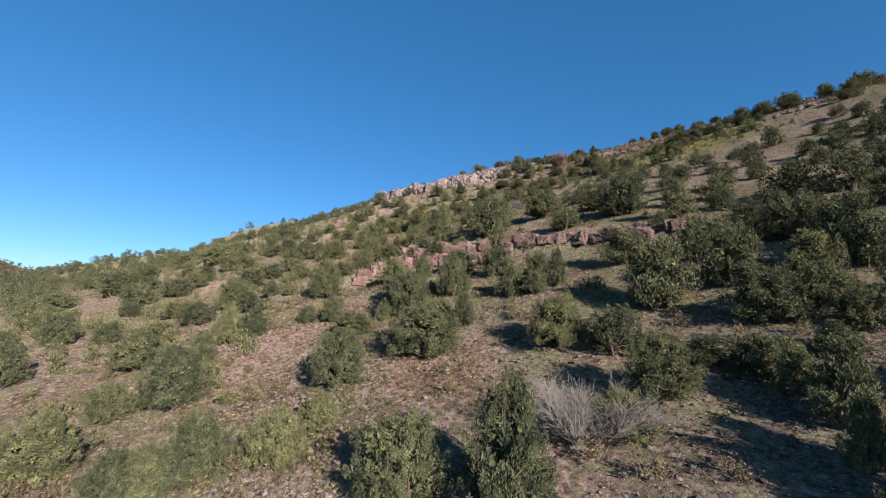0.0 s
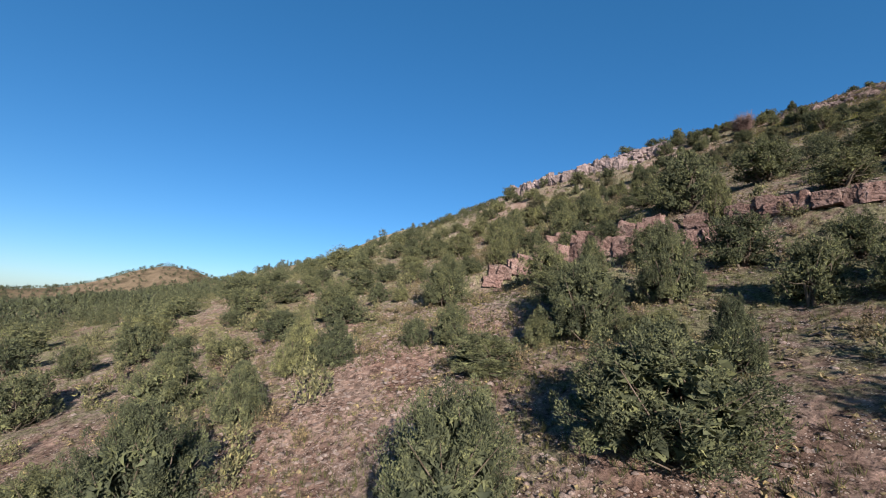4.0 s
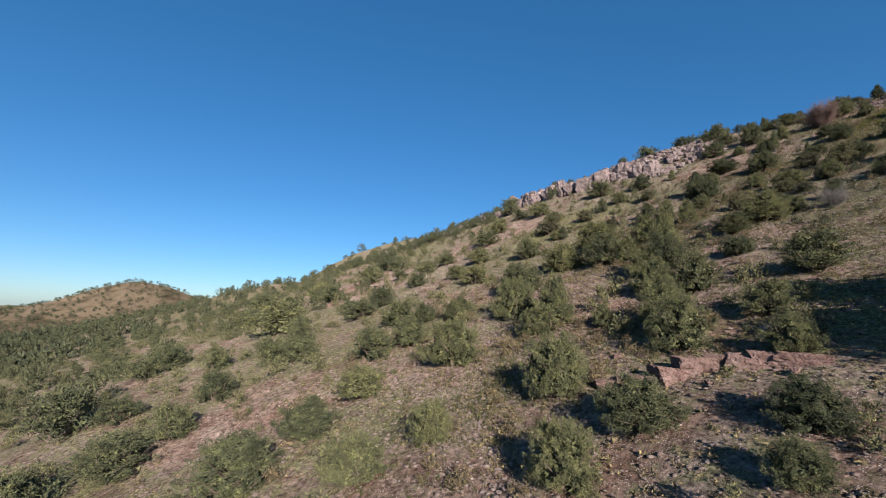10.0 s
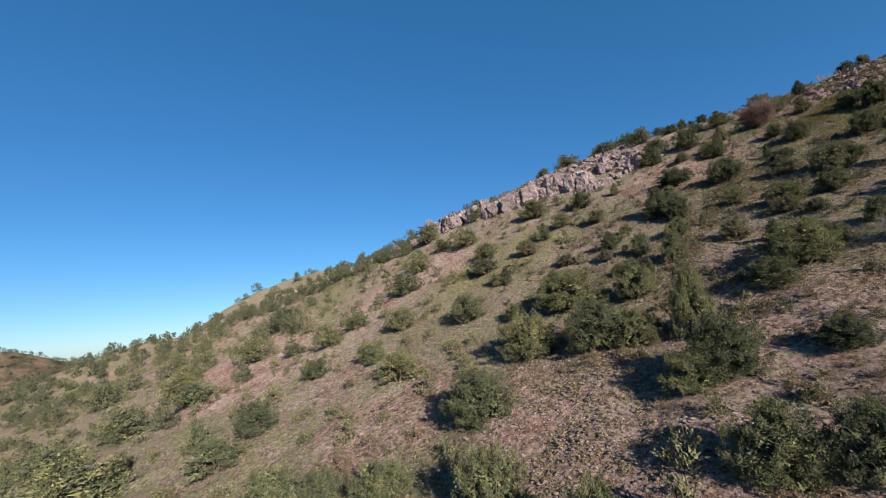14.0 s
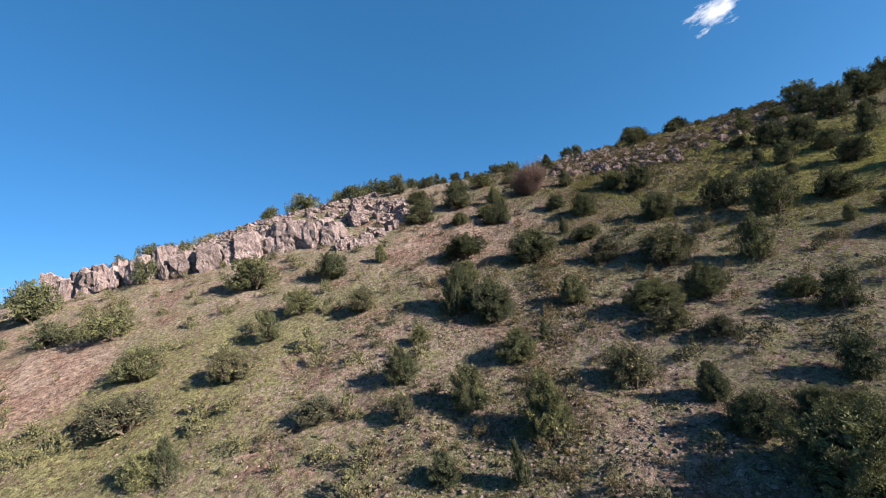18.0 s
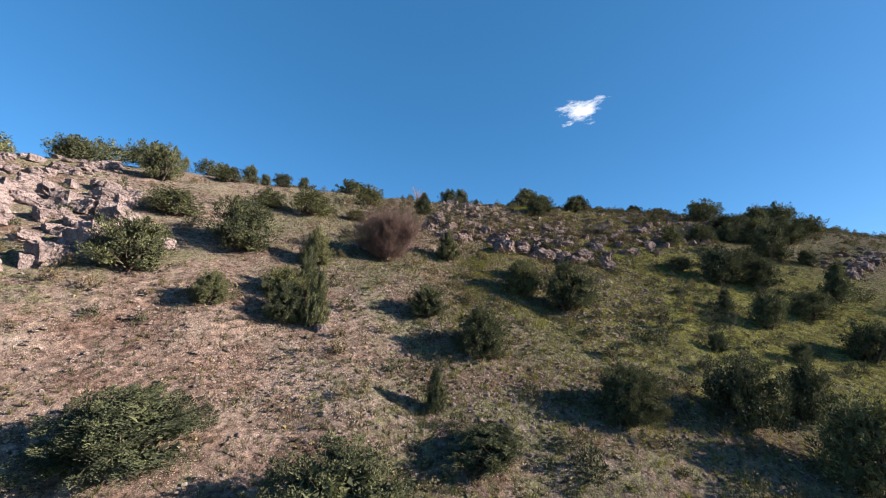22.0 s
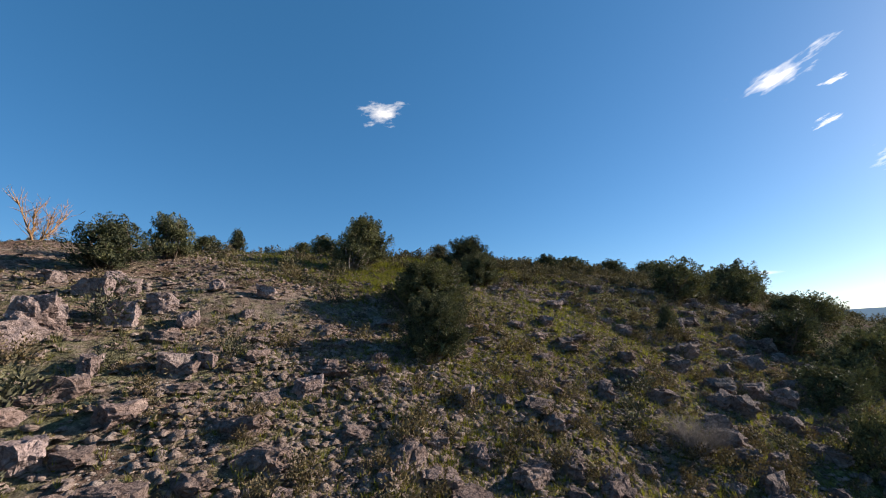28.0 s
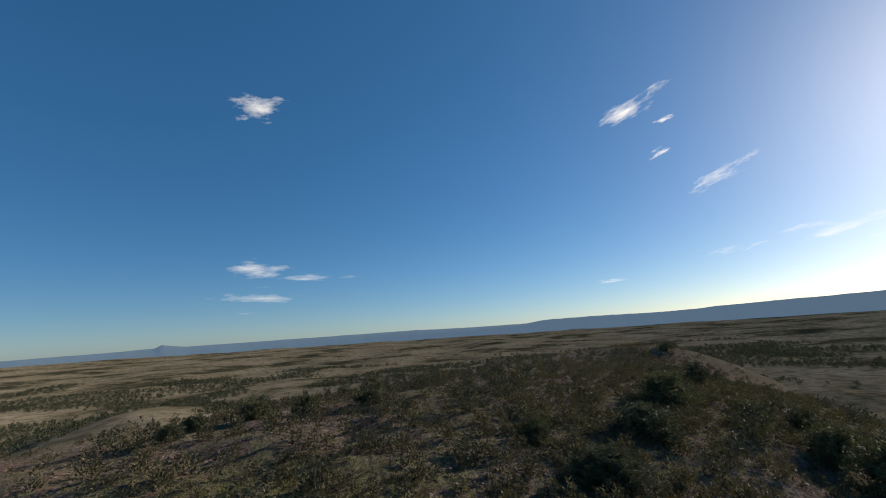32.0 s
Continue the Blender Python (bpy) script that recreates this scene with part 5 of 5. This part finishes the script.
def cloud_material(name, strength):
    m = bpy.data.materials.new(name)
    m.use_nodes = True
    n, l = m.node_tree.nodes, m.node_tree.links
    n.remove(n["Principled BSDF"])
    pos = n.new("ShaderNodeTexCoord").outputs["Object"]
    mp = n.new("ShaderNodeMapping")
    mp.inputs["Scale"].default_value = (1.0, 1.25, 1.0)
    l.new(pos, mp.inputs[0])
    off = n.new("ShaderNodeObjectInfo").outputs["Location"]
    shift = n.new("ShaderNodeVectorMath")
    l.new(mp.outputs[0], shift.inputs[0])
    l.new(off, shift.inputs[1])
    wisp = noise_tex(n, l, shift.outputs[0], 1.5, 9, 0.62)
    d = n.new("ShaderNodeVectorMath")
    d.operation = "LENGTH"
    l.new(pos, d.inputs[0])
    fall = nmath(n, l, "SUBTRACT", 1.0, d.outputs["Value"], True)
    dens = nmath(n, l, "ADD", wisp, nmath(n, l, "MULTIPLY", nmath(n, l, "SUBTRACT", fall, 1.0), 0.42))
    a = ramp(n, l, dens, [(0.34, (0, 0, 0)), (0.62, (1, 1, 1))])
    a = nmath(n, l, "MULTIPLY", a, strength)
    # the sunlit white of the cloud is put in as emission
    em, tr, sh = n.new("ShaderNodeEmission"), n.new("ShaderNodeBsdfTransparent"), n.new("ShaderNodeMixShader")
    em.inputs[0].default_value, em.inputs[1].default_value = (1.0, 0.96, 0.93, 1), 0.85
    l.new(a, sh.inputs[0])
    l.new(tr.outputs[0], sh.inputs[1])
    l.new(em.outputs[0], sh.inputs[2])
    l.new(sh.outputs[0], n["Material Output"].inputs[0])
    return m


M_CLOUD, M_WISP = cloud_material("cloud", 0.9), cloud_material("thin_cloud", 0.5)


def cloud(yaw, elev, wide, high, tilt, mat, label):
    """A small flat cloud far off, turned to the hill; sizes in metres."""
    v, f, n = [], [], 12
    for j in range(n + 1):
        for i in range(n + 1):
            u, w = 2 * i / n - 1, 2 * j / n - 1
            v.append((u, w, 0.12 * math.sin(3 * u + 2 * w)))
    for j in range(n):
        for i in range(n):
            a = j * (n + 1) + i
            f.append((a, a + 1, a + n + 2, a + n + 1))
    ob = tagged(new("cloud", mesh_from("cloud", v, f, mat)), label, "cloud", kind="structure")
    ob.matrix_world = look(toward(yaw, elev, 4200), EYE) @ pose(0, 0, 0, 0, 180, 0) @ pose(0, 0, 0, 0, 0, tilt) @ Matrix.Diagonal((wide, high, 30, 1))
    return ob


for yaw, elev, wide, high, tilt in ((-70.0, 28.6, 576, 298, 6), (-120.7, 25.3, 628, 193, 20), (-124.6, 23.3, 198, 66, 10), (-123.1, 19.6, 217, 77, 18),
                                    (-129.9, 15.5, 588, 208, 20), (-136.8, 7.4, 983, 205, 8)):
    cloud(yaw, elev, wide * 0.95, high * 0.95, tilt, M_CLOUD, "small white fair-weather cloud in the blue sky")
for yaw, elev, wide, high, tilt in ((-128.2, 7.3, 275, 55, 6), (-70.2, 9.5, 550, 170, 0), (-78.1, 8.4, 683, 84, 0), (-71.1, 5.9, 852, 180, -1), (-115.9, 5.4, 306, 46, 0)):
    cloud(yaw, elev, wide * 0.95, high * 0.95, tilt, M_WISP, "thin pale streak of cloud low in the sky")
